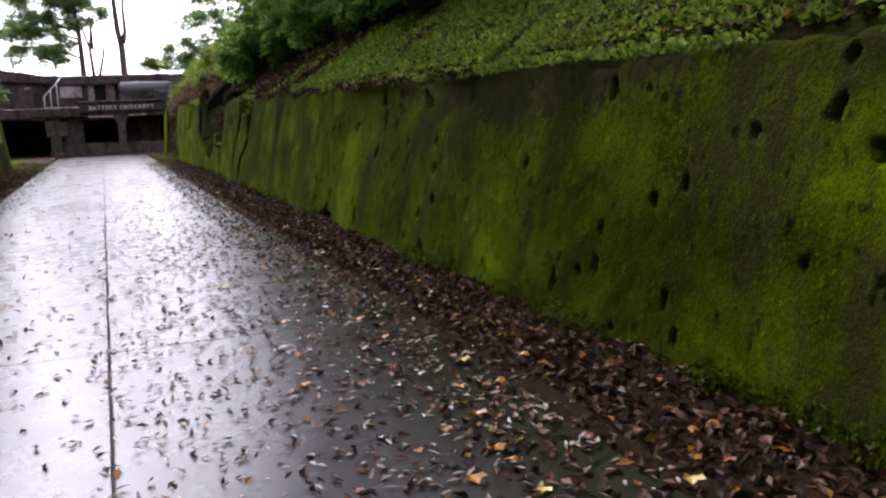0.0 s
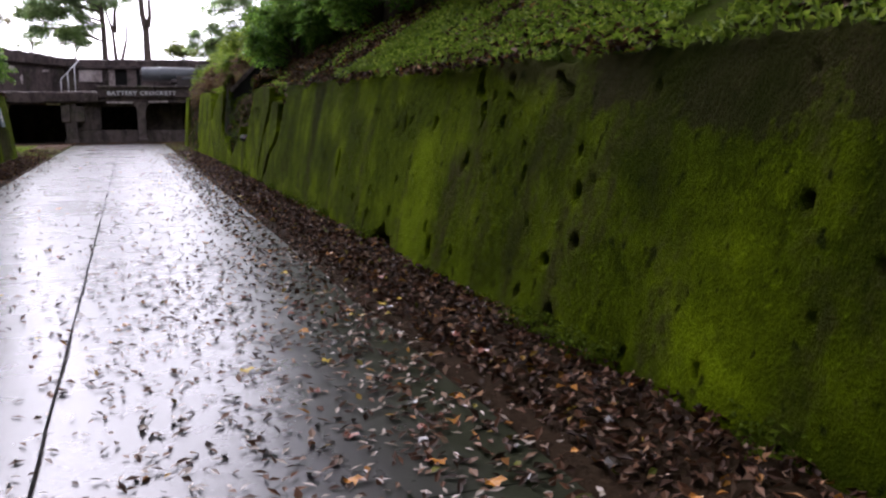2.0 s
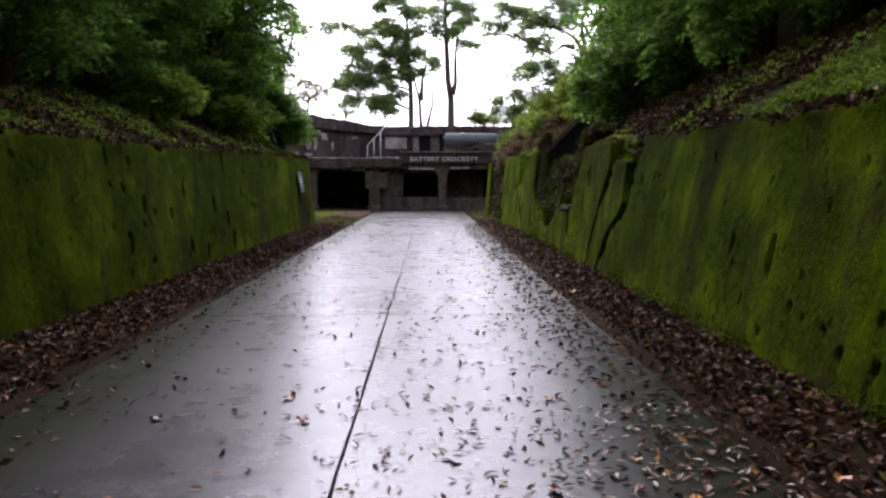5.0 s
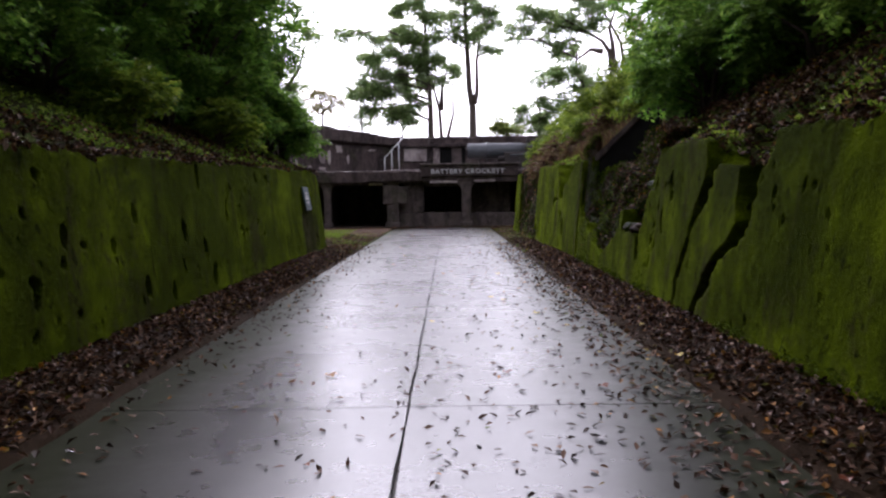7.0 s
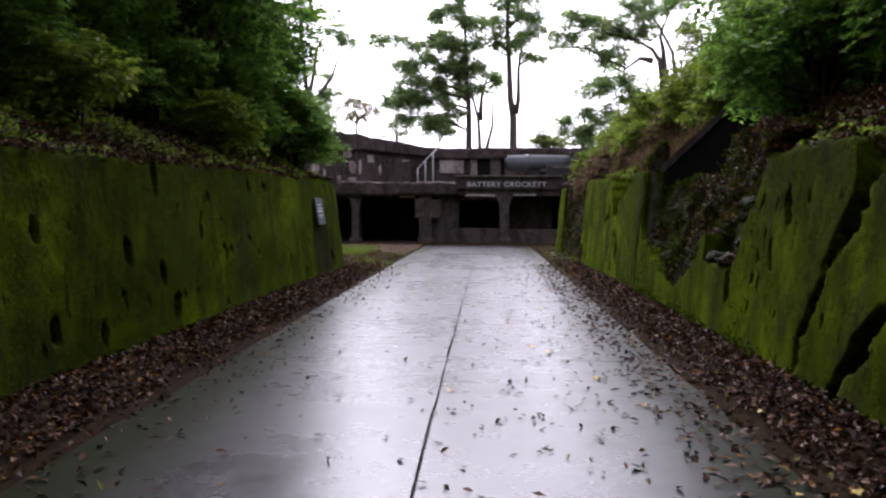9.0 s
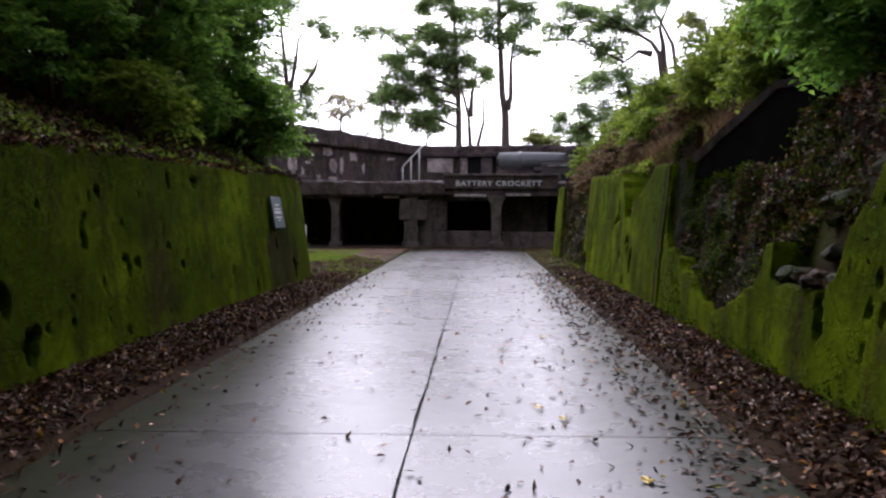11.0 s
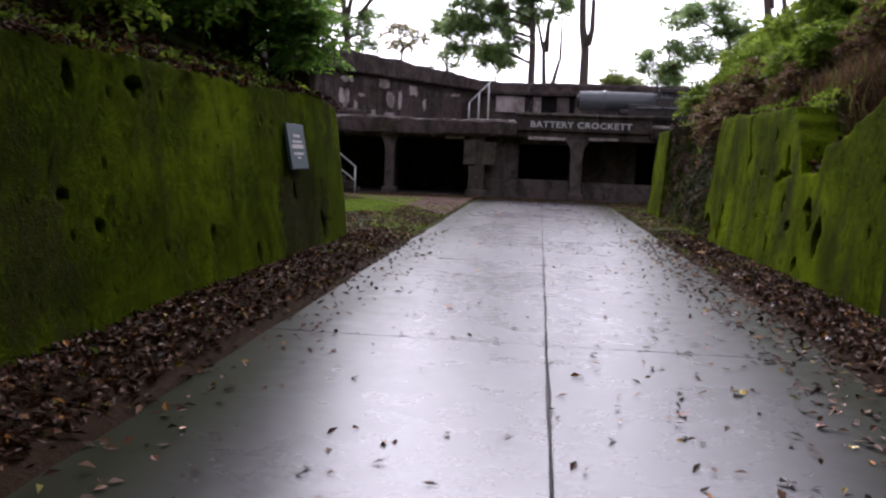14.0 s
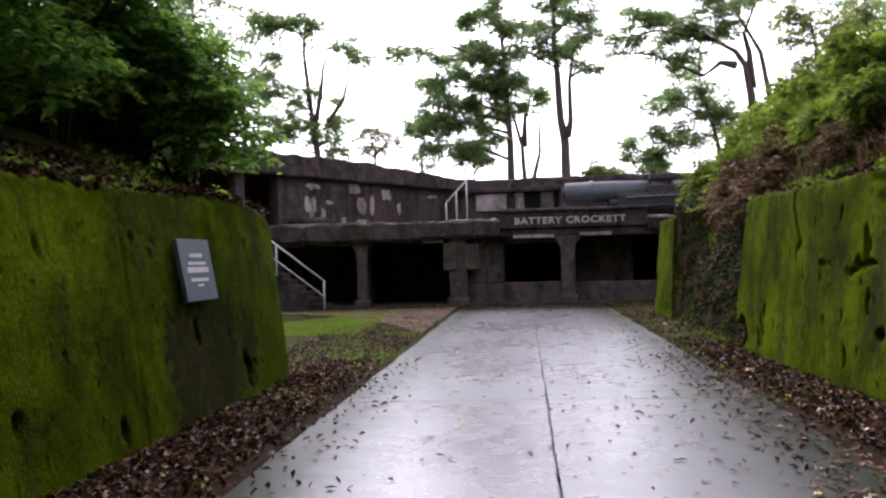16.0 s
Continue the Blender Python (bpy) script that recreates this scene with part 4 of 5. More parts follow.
# ---- plaque on the west wall ----
plaque = tagged(empty("plaque", pose(-3.12, 32.8, 1.42)), "weathered blue-grey information panel on the mossy wall", "sign")
bm = box(-0.02, 0.02, -0.37, 0.37, -0.28, 0.28, 0.006)
bm.transform(pose(0, 0, 0, 0, -10, 0))
part("panel", bm, PLAQUE, plaque)
for z, w0, h in ((0.13, 0.20, 0.035), (0.06, 0.26, 0.028), (0.0, 0.30, 0.05), (-0.09, 0.26, 0.03), (-0.14, 0.12, 0.022)):
    bm = box(0.021, 0.024, -w0 + 0.04, w0 - 0.06, z - h / 2, z + h / 2, 0)
    bm.transform(pose(0, 0, 0, 0, -10, 0))
    part("lettering", bm, LETTERS, plaque, "faded line of writing")
part("bracket", box(-0.13, -0.01, -0.05, 0.05, -0.12, 0.12, 0.01), IRON, plaque)

# ---- growing things ----
def crown_points(rng, clumps, count):
    """Leaf centres and outward directions on the shells of ellipsoidal clumps."""
    size = np.array([c[3] ** 2 for c in clumps])
    which = rng.choice(len(clumps), count, p=size / size.sum())
    c = np.array([[*k[:3]] for k in clumps])[which]
    r = np.array([[k[3], k[3], k[3] * k[4]] for k in clumps])[which]
    d = rng.normal(size=(count, 3))
    d /= np.linalg.norm(d, axis=1, keepdims=True)
    lumps = 1 + 0.22 * np.sin(d[:, :1] * 7 + which[:, None]) * np.cos(d[:, 1:2] * 6 - which[:, None])
    return c + d * r * lumps * rng.uniform(0.62, 1.06, (count, 1)), d + rng.normal(size=(count, 3)) * 0.75 + np.array([0, 0, 0.5])


def sprays(rng, clumps, count, leaf, each=8, droop=0.25):
    """Leaves set in pairs along short twigs that stand out from ellipsoidal clumps."""
    n = max(1, count // each)
    size = np.array([c[3] ** 2 for c in clumps])
    which = rng.choice(len(clumps), n, p=size / size.sum())
    c = np.array([[*k[:3]] for k in clumps])[which]
    r = np.array([[k[3], k[3], k[3] * k[4]] for k in clumps])[which]
    d = rng.normal(size=(n, 3)) + np.array([0, 0, 0.25])
    d /= np.linalg.norm(d, axis=1, keepdims=True)
    foot = c + d * r * rng.uniform(0.25, 0.8, (n, 1))
    way = d + 0.45 * rng.normal(size=(n, 3))
    way /= np.linalg.norm(way, axis=1, keepdims=True)
    reach = np.maximum(r[:, :1] * rng.uniform(0.35, 0.8, (n, 1)), leaf * 1.8)
    side = np.cross(way, np.array([0, 0, 1.0])) + 1e-4
    side /= np.linalg.norm(side, axis=1, keepdims=True)
    p, nor, t = [], [], []
    for k in range(each):
        u = (k + 1) / each
        s = side * (1 if k % 2 else -1)
        p.append(foot + way * reach * u - np.array([0, 0, droop]) * reach * u * u + s * leaf * 0.42)
        nor.append(np.array([0, 0, 1.0]) + 0.45 * d + 0.35 * rng.normal(size=(n, 3)))
        t.append(s + 0.7 * way)
    return leaf_quads(rng, np.vstack(p), np.vstack(nor), leaf, leaf * 0.5, 0.2, np.vstack(t))


def shrub(name, seed, radius, height, clumps, leaves, leaf, material, label, category, lift=0.25):
    rng = np.random.default_rng(seed)
    ob = empty(name, pose(0, -300, -100))
    cl, arms = [], []
    for _ in range(clumps):
        a, q, h = rng.uniform(0, 6.283), radius * math.sqrt(rng.uniform(0, 1)), rng.uniform(lift, 1.0)
        q *= 1.0 - 0.35 * max(0, h - 0.6) / 0.4
        x, y, z = q * math.cos(a), q * math.sin(a), h * height
        cl.append((x, y, z, rng.uniform(0.15, 0.36) * radius + 0.12, rng.uniform(0.5, 0.85)))
        arms.append(([(0.05 * x, 0.05 * y, -0.3), (0.25 * x, 0.25 * y, z * 0.5), (0.8 * x, 0.8 * y, z * 0.92)], [0.03 + 0.012 * height, 0.02 + 0.006 * height, 0.008], 5))
    v, f = tubes(arms)
    link("stem", mesh("stem", v, f, True), STEM, ob, "thin brown woody stems")
    v, f = sprays(rng, cl, leaves, leaf)
    link("crown", mesh("crown", v, f), material, ob)
    return tagged(ob, label, category)


def tree(name, seed, height, thick, spread, leaves, leaf, material, label, bare=0.5, lean=0.0, layers=0.62):
    """A tall tree: forked tapered trunk, limbs and layered clumps of leaves."""
    rng = np.random.default_rng(seed)
    ob = empty(name, pose(0, -300, -100))
    spine, rad = [], []
    for i in range(9):
        t = i / 8
        spine.append((lean * t + 0.35 * math.sin(3.2 * t + seed) * t, 0.3 * math.sin(4 * t + 2 * seed) * t, height * 0.93 * t - 0.3))
        rad.append(thick * (1 - 0.86 * t) + (0.25 * thick if i == 0 else 0))
    v, f = tube(spine, rad, 10)
    link("trunk", mesh("trunk", v, f, True), BARK, ob)
    limbs, cl = [], []
    arms = 15
    for k in range(arms):
        t = bare + (1 - bare) * (k + rng.uniform(0, 1)) / arms
        i = min(7, int(t * 8))
        base = Vector(spine[i]).lerp(Vector(spine[i + 1]), t * 8 - i)
        a = k * 2.4 + rng.uniform(-0.6, 0.6)
        ln = spread * rng.uniform(0.5, 1.15) * (1.05 - 0.3 * (t - bare) / (1 - bare + 1e-6))
        way = Vector((math.cos(a), math.sin(a), rng.uniform(0.2, 0.9)))
        p1 = base + way * ln * 0.5 + Vector(rng.normal(size=3) * 0.06 * ln)
        p2 = base + Vector((way.x, way.y, way.z * 0.75)) * ln + Vector((0, 0, 0.1 * ln))
        limbs.append(([base, p1, p2], [thick * 0.32, thick * 0.18, 0.02], 6))
        for _ in range(12):
            e = p1.lerp(p2, rng.uniform(0.0, 1.2)) + Vector(rng.normal(size=3) * 0.25 * ln)
            limbs.append(([p1.lerp(p2, 0.3), e.lerp(p1, 0.4), e], [thick * 0.09, thick * 0.05, 0.01], 4))
            cl.append((*e, rng.uniform(0.05, 0.17) * spread, layers * rng.uniform(0.7, 1.5)))
    v, f = tubes(limbs)
    link("limb", mesh("limb", v, f, True), BARK, ob)
    p, d = crown_points(rng, cl, leaves)
    v, f = leaf_quads(rng, p, d, leaf, leaf * 0.5)
    link("crown", mesh("crown", v, f), material, ob)
    return tagged(ob, label, "tree")


def plant(proto, x, y, turn=0.0, sink=0.05, z=None, scale=1.0):
    """Moves the first use of a kind into place, and copies it after that."""
    m = pose(x, y, (land(x, y) if z is None else z) - sink, 0, 0, turn)
    if not proto.get("used"):
        proto["used"] = 1
        proto.matrix_basis = m
        return proto
    return copy_thing(proto, m)


BUSH = [shrub("bush", 11 + i, r, h, 16, n, 0.13, LEAF, "dense dark green leafy bush on the bank", "bush") for i, (r, h, n) in enumerate(((1.2, 1.9, 6500), (1.5, 2.6, 8500), (1.0, 1.4, 5000)))]
BANK_TREE = [shrub("bank_tree", 31 + i, r, h, 46, n, 0.19, LEAF, "tall leafy dark green tree overhanging the bank", "tree", 0.2) for i, (r, h, n) in enumerate(((2.2, 6.2, 15000), (2.5, 7.4, 17000), (2.0, 5.2, 13000)))]
# Trees added only to block sky light; most stand out of view.
ADDED_SHADE_TREE = [tree("shade_tree", 51 + i, h, 0.24, sp, n, 0.24, LEAF, "tall dark green tree added to shade the road, mostly unseen", 0.38, le, 0.4) for i, (h, sp, n, le) in enumerate(((11.0, 5.2, 22000, 0.6), (12.5, 5.8, 24000, -0.5)))]
rp = random.Random(21)
y = -11.0
while y < 33.0:
    plant(rp.choice(BANK_TREE), -6.3 + rp.uniform(-0.4, 0.4), y, rp.uniform(0, 360))
    plant(rp.choice(BUSH), -5.4 + rp.uniform(-0.3, 0.3), y + 1.0, rp.uniform(0, 360))
    if rp.random() < 0.7:
        plant(rp.choice(BANK_TREE), -10.0 + rp.uniform(-0.8, 0.8), y + 0.6, rp.uniform(0, 360))
    y += rp.uniform(2.0, 2.6)
plant(BANK_TREE[1], -6.2, 33.6, 40)
plant(BANK_TREE[0], -5.4, 31.2, 250)
plant(BUSH[1], -4.8, 33.8, 130)
plant(BUSH[0], -4.7, 31.6, 220)
plant(BUSH[2], -4.4, 34.3, 20)
plant(BUSH[2], -4.0, 34.75, 200)
plant(BUSH[0], -4.7, 35.0, 300)
y = -11.0
while y < 34:
    near = y < 9.5
    plant(rp.choice(BANK_TREE), (9.6 if near else 6.7) + rp.uniform(-0.4, 0.6), y, rp.uniform(0, 360))
    if y < 28:
        plant(rp.choice(BUSH), (8.3 if near else 5.7) + rp.uniform(-0.4, 0.4), y + 1.0, rp.uniform(0, 360))
    if rp.random() < 0.7:
        plant(rp.choice(BANK_TREE), 11.5 + rp.uniform(-0.8, 0.8), y + 0.6, rp.uniform(0, 360))
    y += rp.uniform(2.0, 2.6)
for x, y, k in ((7.0, 36.6, 2), (7.2, 40.6, 2), (7.4, 44.0, 0), (7.2, 35.0, 1), (7.6, 37.2, 0), (8.6, 39.0, 1), (6.9, 38.6, 2), (9.8, 41.0, 0), (8.4, 43.0, 2)):
    plant(BUSH[k], x, y, rp.uniform(0, 360))
# Added trees, set where their crowns darken the road, walls and banks.
for x, y in ((-7.0, -8), (8.8, -8), (-6.4, -3), (-4.7, 2.5), (-4.7, -2.0), (-6.8, 6.0), (8.4, 26.0), (6.2, -3.0), (4.8, 0.8), (6.8, 6.0), (7.0, 18.0), (5.7, 21.0), (5.6, 25.5)):
    plant(rp.choice(ADDED_SHADE_TREE), x, y, rp.uniform(0, 360))

FERN = shrub("fern_clump", 91, 0.7, 0.75, 14, 2600, 0.13, GRASS, "light green fern and grass clump on the bank", "plant", 0.35)
for x, y in ((4.2, 38.4), (4.7, 40.2), (4.4, 42.6), (4.1, 44.6), (5.0, 45.2), (5.2, 43.0), (4.3, 36.4), (5.3, 38.0), (-4.2, 29.0), (-4.3, 24.5), (5.2, 33.0), (4.9, 30.6), (-4.5, 33.0)):
    plant(FERN, x, y, 47 * x + 31 * y)
for x, y, k in ((5.5, 26.6, 2), (5.7, 28.2, 2), (5.5, 29.8, 0), (5.3, 24.9, 2), (4.5, 25.9, 2), (4.75, 26.6, 0), (4.9, 27.6, 2)):
    plant(BUSH[k], x, y, 77 * y)

DRY_BUSH = shrub("dry_bush", 95, 0.75, 0.9, 22, 4200, 0.12, DRY, "reddish-brown withered bush on the bank", "bush", 0.15)
for x, y in ((4.5, 37.0), (4.3, 39.4), (4.2, 41.8), (4.9, 35.0), (3.75, 38.9), (3.8, 40.3)):
    plant(DRY_BUSH, x, y, 53 * x + 29 * y, 0.28)
BRUSH = shrub("brush_clump", 97, 1.0, 1.5, 26, 7000, 0.13, GRASS, "light green feathery brush on the bank", "bush", 0.2)
for x, y in ((5.4, 37.0), (5.7, 38.8), (5.6, 40.6), (5.4, 42.6), (5.7, 44.4), (6.4, 36.0), (6.6, 39.4), (5.6, 29.6), (5.4, 31.2), (5.9, 32.6), (5.4, 34.0), (5.5, 35.4), (4.9, 38.2), (4.8, 40.6), (4.9, 43.4)):
    plant(BRUSH, x, y, 67 * x + 31 * y)

plant(BUSH[2], 5.0, 26.2, 30, z=2.5)

def grass_tuft(seed, n, height, spread):
    """A fountain of long arching blades."""
    rng = np.random.default_rng(seed)
    vs, fs = [], []
    for _ in range(n):
        a, h, out = rng.uniform(0, 6.283), height * rng.uniform(0.55, 1.1), spread * rng.uniform(0.3, 1.1)
        c, e, r0, w0 = math.cos(a), math.sin(a), rng.uniform(0, 0.10), rng.uniform(0.007, 0.014)
        o = len(vs)
        for k in range(5):
            u = k / 4
            r, z = r0 + out * u ** 1.6, h * (1.7 * u - 0.75 * u * u)
            ww = w0 * (1 - 0.85 * u)
            vs += [(r * c - e * ww, r * e + c * ww, z), (r * c + e * ww, r * e - c * ww, z)]
        fs += [(o + 2 * k, o + 2 * k + 1, o + 2 * k + 3, o + 2 * k + 2) for k in range(4)]
    ob = empty("grass_tuft", pose(0, -300, -100))
    link("foliage", mesh("foliage", vs, fs), GRASS, ob)
    return tagged(ob, "light green fountain of long arching grass", "grass", "grass tufts on the bank")


TUFTS = [grass_tuft(301, 420, 0.95, 0.75), grass_tuft(302, 320, 0.75, 0.6)]
for x, y, k in ((4.1, 44.2, 0), (4.0, 42.6, 1), (4.3, 41.4, 0), (4.6, 39.6, 1), (4.7, 43.6, 0), (5.2, 42.0, 0), (5.3, 40.0, 1), (4.9, 37.6, 1), (3.9, 40.4, 1)):
    plant(TUFTS[k], x, y, 61 * x + 17 * y, z=land(x, y) + 0.25)

# trees behind the battery
def skyline_tree(name, seed, y, thick, stems, pads, density, leaf, material, label):
    """A tree from its stems (side, height) and the pads of foliage (side, height, radius) that they carry."""
    rng = np.random.default_rng(seed)
    x0 = stems[0][0][0]
    z0 = land(x0, y) - 0.1
    ob = empty(name, pose(x0, y, z0))
    nodes = []
    for k, stem in enumerate(stems):
        pts = [(stem[0][0], z0)] + list(stem) if (k == 0 or stem[0][1] < stems[0][0][1] + 0.2) else list(stem)
        if k and pts[0][1] == z0:
            pts[0] = (stem[0][0] - 0.1, z0)
        sway = [0.0] + [0.12 * k + float(rng.normal() * 0.10) for _ in pts[1:]] if k == 0 else [0.15 * (-1) ** k + float(rng.normal() * 0.10) for _ in pts]
        line = [Vector((a - x0, q, b - z0)) for (a, b), q in zip(pts, sway)]
        fat = thick * (1.2 if k == 0 else 0.8)
        rad = [fat * (1 - 0.72 * i / (len(line) - 1)) for i in range(len(line))]
        rad[0] *= 1.15
        v, f = tube(line, rad, 9)
        link("trunk" if k == 0 else "stem", mesh("trunk", v, f, True), BARK, ob)
        for a, b in zip(line, line[1:]):
            nodes += [a.lerp(b, u / 6) for u in range(6)]
        nodes.append(line[-1])
    clumps = []
    for a, b, r in pads:
        c = Vector((a - x0, float(rng.uniform(-1.3, 1.3)), b - z0))
        low = [q for q in nodes if q.z < c.z + 0.1] or nodes
        root = min(low, key=lambda q: (q - c).length + 0.6 * abs(q.z - c.z + 0.6))
        bend = root.lerp(c, 0.55) + Vector((0, 0, 0.10 * (c - root).length)) + Vector(rng.normal(size=3) * 0.08)
        w0 = min(0.45 * thick, 0.018 + 0.016 * (c - root).length)
        limbs = [([root, bend, c], [w0, w0 * 0.7, 0.014], 5)]
        nodes += [bend.lerp(c, 0.4)]
        for _ in range(11):
            q = rng.normal(size=3) * np.array([0.62, 0.62, 0.26]) * r
            e = c + Vector(q)
            limbs.append(([bend.lerp(c, 0.7), c.lerp(e, 0.5) + Vector((0, 0, 0.05)), e], [0.016, 0.011, 0.006], 3))
            clumps.append((*e, r * rng.uniform(0.22, 0.46), rng.uniform(0.40, 0.7)))
        v, f = tubes(limbs)
        link("limb", mesh("limb", v, f, True), BARK, ob)
    count = int(density * 15 * sum(r * r for a, b, r in pads))
    v, f = sprays(rng, clumps, count, leaf, 6, 0.2)
    link("crown", mesh("crown", v, f), material, ob)
    return tagged(ob, label, "tree")


skyline_tree("tall_tree", 200, 70, 0.17, [[(-10.9, 7.1), (-11.1, 8.8), (-11.3, 10.7), (-11.5, 12.5), (-11.4, 13.9)], [(-11.0, 8.5), (-10.6, 10.2), (-10.4, 11.7), (-9.9, 12.4)], [(-10.3, 8.8), (-9.5, 10.0), (-9.0, 11.5)]], [(-13.6, 14.0, 0.6), (-12.7, 13.8, 0.6), (-11.7, 13.9, 0.7), (-10.8, 13.7, 0.6), (-9.7, 12.9, 0.6), (-8.8, 12.3, 0.6), (-13.3, 12.5, 0.5), (-13.1, 11.2, 0.4), (-12.9, 10.1, 0.7), (-13.5, 9.2, 0.7), (-12.1, 9.5, 0.7), (-11.6, 10.4, 0.5), (-12.6, 8.1, 0.8), (-11.5, 8.4, 0.7), (-10.1, 8.6, 0.7), (-10.6, 7.9, 0.7), (-9.5, 7.2, 0.5), (-13.3, 7.7, 0.6), (-10.0, 10.1, 0.3)], 105, 0.24, LEAF_FAR_HAZE, "slender tree with flat layered sparse crown")
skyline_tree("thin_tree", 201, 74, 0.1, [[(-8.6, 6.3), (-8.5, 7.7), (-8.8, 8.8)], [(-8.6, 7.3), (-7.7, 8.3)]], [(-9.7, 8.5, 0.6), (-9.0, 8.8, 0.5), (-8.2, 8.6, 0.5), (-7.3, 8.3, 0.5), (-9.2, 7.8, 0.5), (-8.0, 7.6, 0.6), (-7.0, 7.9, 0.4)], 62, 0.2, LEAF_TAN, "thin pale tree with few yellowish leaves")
skyline_tree("young_tree", 202, 70, 0.06, [[(-5.4, 5.2), (-5.4, 6.7), (-5.4, 7.8)]], [(-5.8, 6.7, 0.4), (-4.9, 7.0, 0.5), (-4.5, 7.2, 0.4), (-6.2, 6.0, 0.3), (-5.1, 6.4, 0.4), (-5.4, 7.8, 0.2)], 60, 0.24, LEAF_FAR_HAZE, "thin young tree with sparse green leaves")
skyline_tree("twin_tree", 203, 70, 0.2, [[(-0.8, 5.4), (-0.8, 7.5), (-0.9, 9.4), (-1.0, 11.7), (-1.2, 13.8)], [(-0.1, 5.3), (-0.2, 7.1), (-0.6, 8.7), (-0.7, 9.7)], [(-0.1, 7.1), (-0.0, 8.6), (0.3, 9.7)], [(0.3, 5.2), (0.7, 6.8), (0.7, 8.9)]], [(-6.2, 11.9, 0.5), (-5.3, 12.1, 0.5), (-4.5, 11.7, 0.5), (-3.8, 12.1, 0.5), (-5.4, 10.7, 0.6), (-4.6, 10.5, 0.7), (-3.3, 10.8, 0.6), (-2.6, 9.6, 0.9), (-3.9, 9.3, 0.8), (-5.0, 8.9, 0.7), (-5.7, 8.3, 0.5), (-4.6, 8.2, 0.8), (-4.9, 7.1, 0.5), (-3.4, 8.3, 0.9), (-2.9, 7.1, 0.7), (-1.9, 7.7, 0.7), (-1.5, 9.0, 0.9), (-2.1, 10.2, 0.8), (-1.1, 10.2, 0.8), (0.6, 9.8, 0.6), (-1.8, 11.7, 0.8), (-2.5, 12.5, 0.7), (-2.8, 13.4, 0.6), (-1.8, 14.2, 0.8), (-0.8, 13.0, 0.8), (-1.5, 11.0, 0.8), (-0.3, 9.1, 0.5), (-0.3, 10.2, 0.6), (-1.1, 15.3, 0.9), (-2.2, 15.7, 0.8)], 125, 0.24, LEAF_FAR_HAZE, "tall twin-stemmed tree with a broad layered green crown")
skyline_tree("small_tree", 204, 69, 0.09, [[(-2.7, 5.1), (-2.6, 6.1)]], [(-3.1, 6.5, 0.5), (-2.5, 6.6, 0.6), (-2.7, 7.1, 0.5), (-2.2, 6.2, 0.4), (-3.3, 6.8, 0.4)], 120, 0.24, LEAF_FAR_HAZE, "small dark green tree above the parapet")
skyline_tree("tall_tree", 205, 70, 0.24, [[(2.0, 5.2), (2.0, 7.3), (1.8, 8.5), (1.7, 10.8), (1.6, 12.3), (1.6, 13.7), (1.7, 15.2)], [(2.1, 7.5), (2.3, 8.3), (2.3, 10.3), (2.5, 11.7)]], [(1.9, 13.3, 0.8), (3.0, 13.4, 0.8), (3.3, 12.7, 0.6), (2.4, 12.4, 0.8), (1.2, 12.3, 0.7), (1.8, 11.8, 0.7), (2.8, 11.1, 0.5), (3.5, 11.0, 0.4), (0.3, 13.6, 0.8), (-0.1, 12.4, 0.5), (-0.5, 11.6, 0.5), (1.4, 14.3, 0.8), (2.4, 14.8, 0.9), (0.6, 15.2, 0.8), (3.9, 11.1, 0.2)], 85, 0.24, LEAF_FAR_HAZE, "tall straight tree with a high green crown")
skyline_tree("forked_tree", 206, 70, 0.24, [[(11.5, 7.5), (11.3, 9.3), (11.1, 10.8), (10.6, 11.5), (9.7, 12.0)], [(12.0, 7.5), (12.1, 9.1), (11.8, 11.3), (11.1, 12.7), (10.4, 13.8)], [(11.4, 9.6), (11.3, 11.4), (11.1, 12.4), (11.6, 13.7)], [(10.6, 10.8), (9.8, 10.9), (9.0, 10.3)]], [(5.5, 13.5, 0.5), (5.3, 13.0, 0.4), (6.2, 13.0, 0.6), (4.6, 12.4, 0.5), (4.5, 11.8, 0.4), (5.6, 12.1, 0.5), (6.8, 12.9, 0.7), (6.8, 11.7, 0.5), (7.7, 12.4, 0.8), (8.7, 13.1, 0.8), (9.7, 13.1, 0.8), (9.0, 12.4, 0.8), (10.1, 12.6, 0.7), (7.9, 11.0, 0.6), (7.3, 10.7, 0.4), (8.6, 11.4, 0.5), (10.5, 14.1, 0.8), (11.9, 14.4, 0.8), (9.3, 14.0, 0.7)], 90, 0.24, LEAF_FAR_HAZE, "tall forked tree with a flat spreading green crown")
skyline_tree("tiered_tree", 207, 72, 0.13, [[(10.1, 6.9), (9.7, 8.5), (9.2, 10.2), (9.2, 11.6)]], [(9.2, 11.3, 0.4), (8.3, 11.0, 0.5), (7.6, 10.1, 0.7), (8.2, 9.7, 0.6), (6.7, 8.9, 0.5), (7.6, 9.1, 0.5), (9.0, 9.9, 0.8), (9.7, 9.4, 0.8), (10.3, 8.7, 0.7), (10.9, 8.5, 0.6), (9.2, 8.5, 0.7), (8.2, 7.9, 0.8), (9.0, 7.4, 0.7), (10.4, 8.0, 0.6)], 80, 0.24, LEAF_FAR_HAZE, "layered green tree with tiered branches")
skyline_tree("low_tree", 208, 71, 0.11, [[(6.5, 4.8), (6.5, 6.3), (6.5, 7.3)]], [(5.7, 7.1, 0.6), (6.5, 7.5, 0.5), (5.9, 6.4, 0.6), (6.9, 6.6, 0.7), (7.7, 7.0, 0.6), (6.3, 5.6, 0.5), (7.3, 6.0, 0.7)], 110, 0.24, LEAF_FAR_HAZE, "low dark green tree behind the gun")
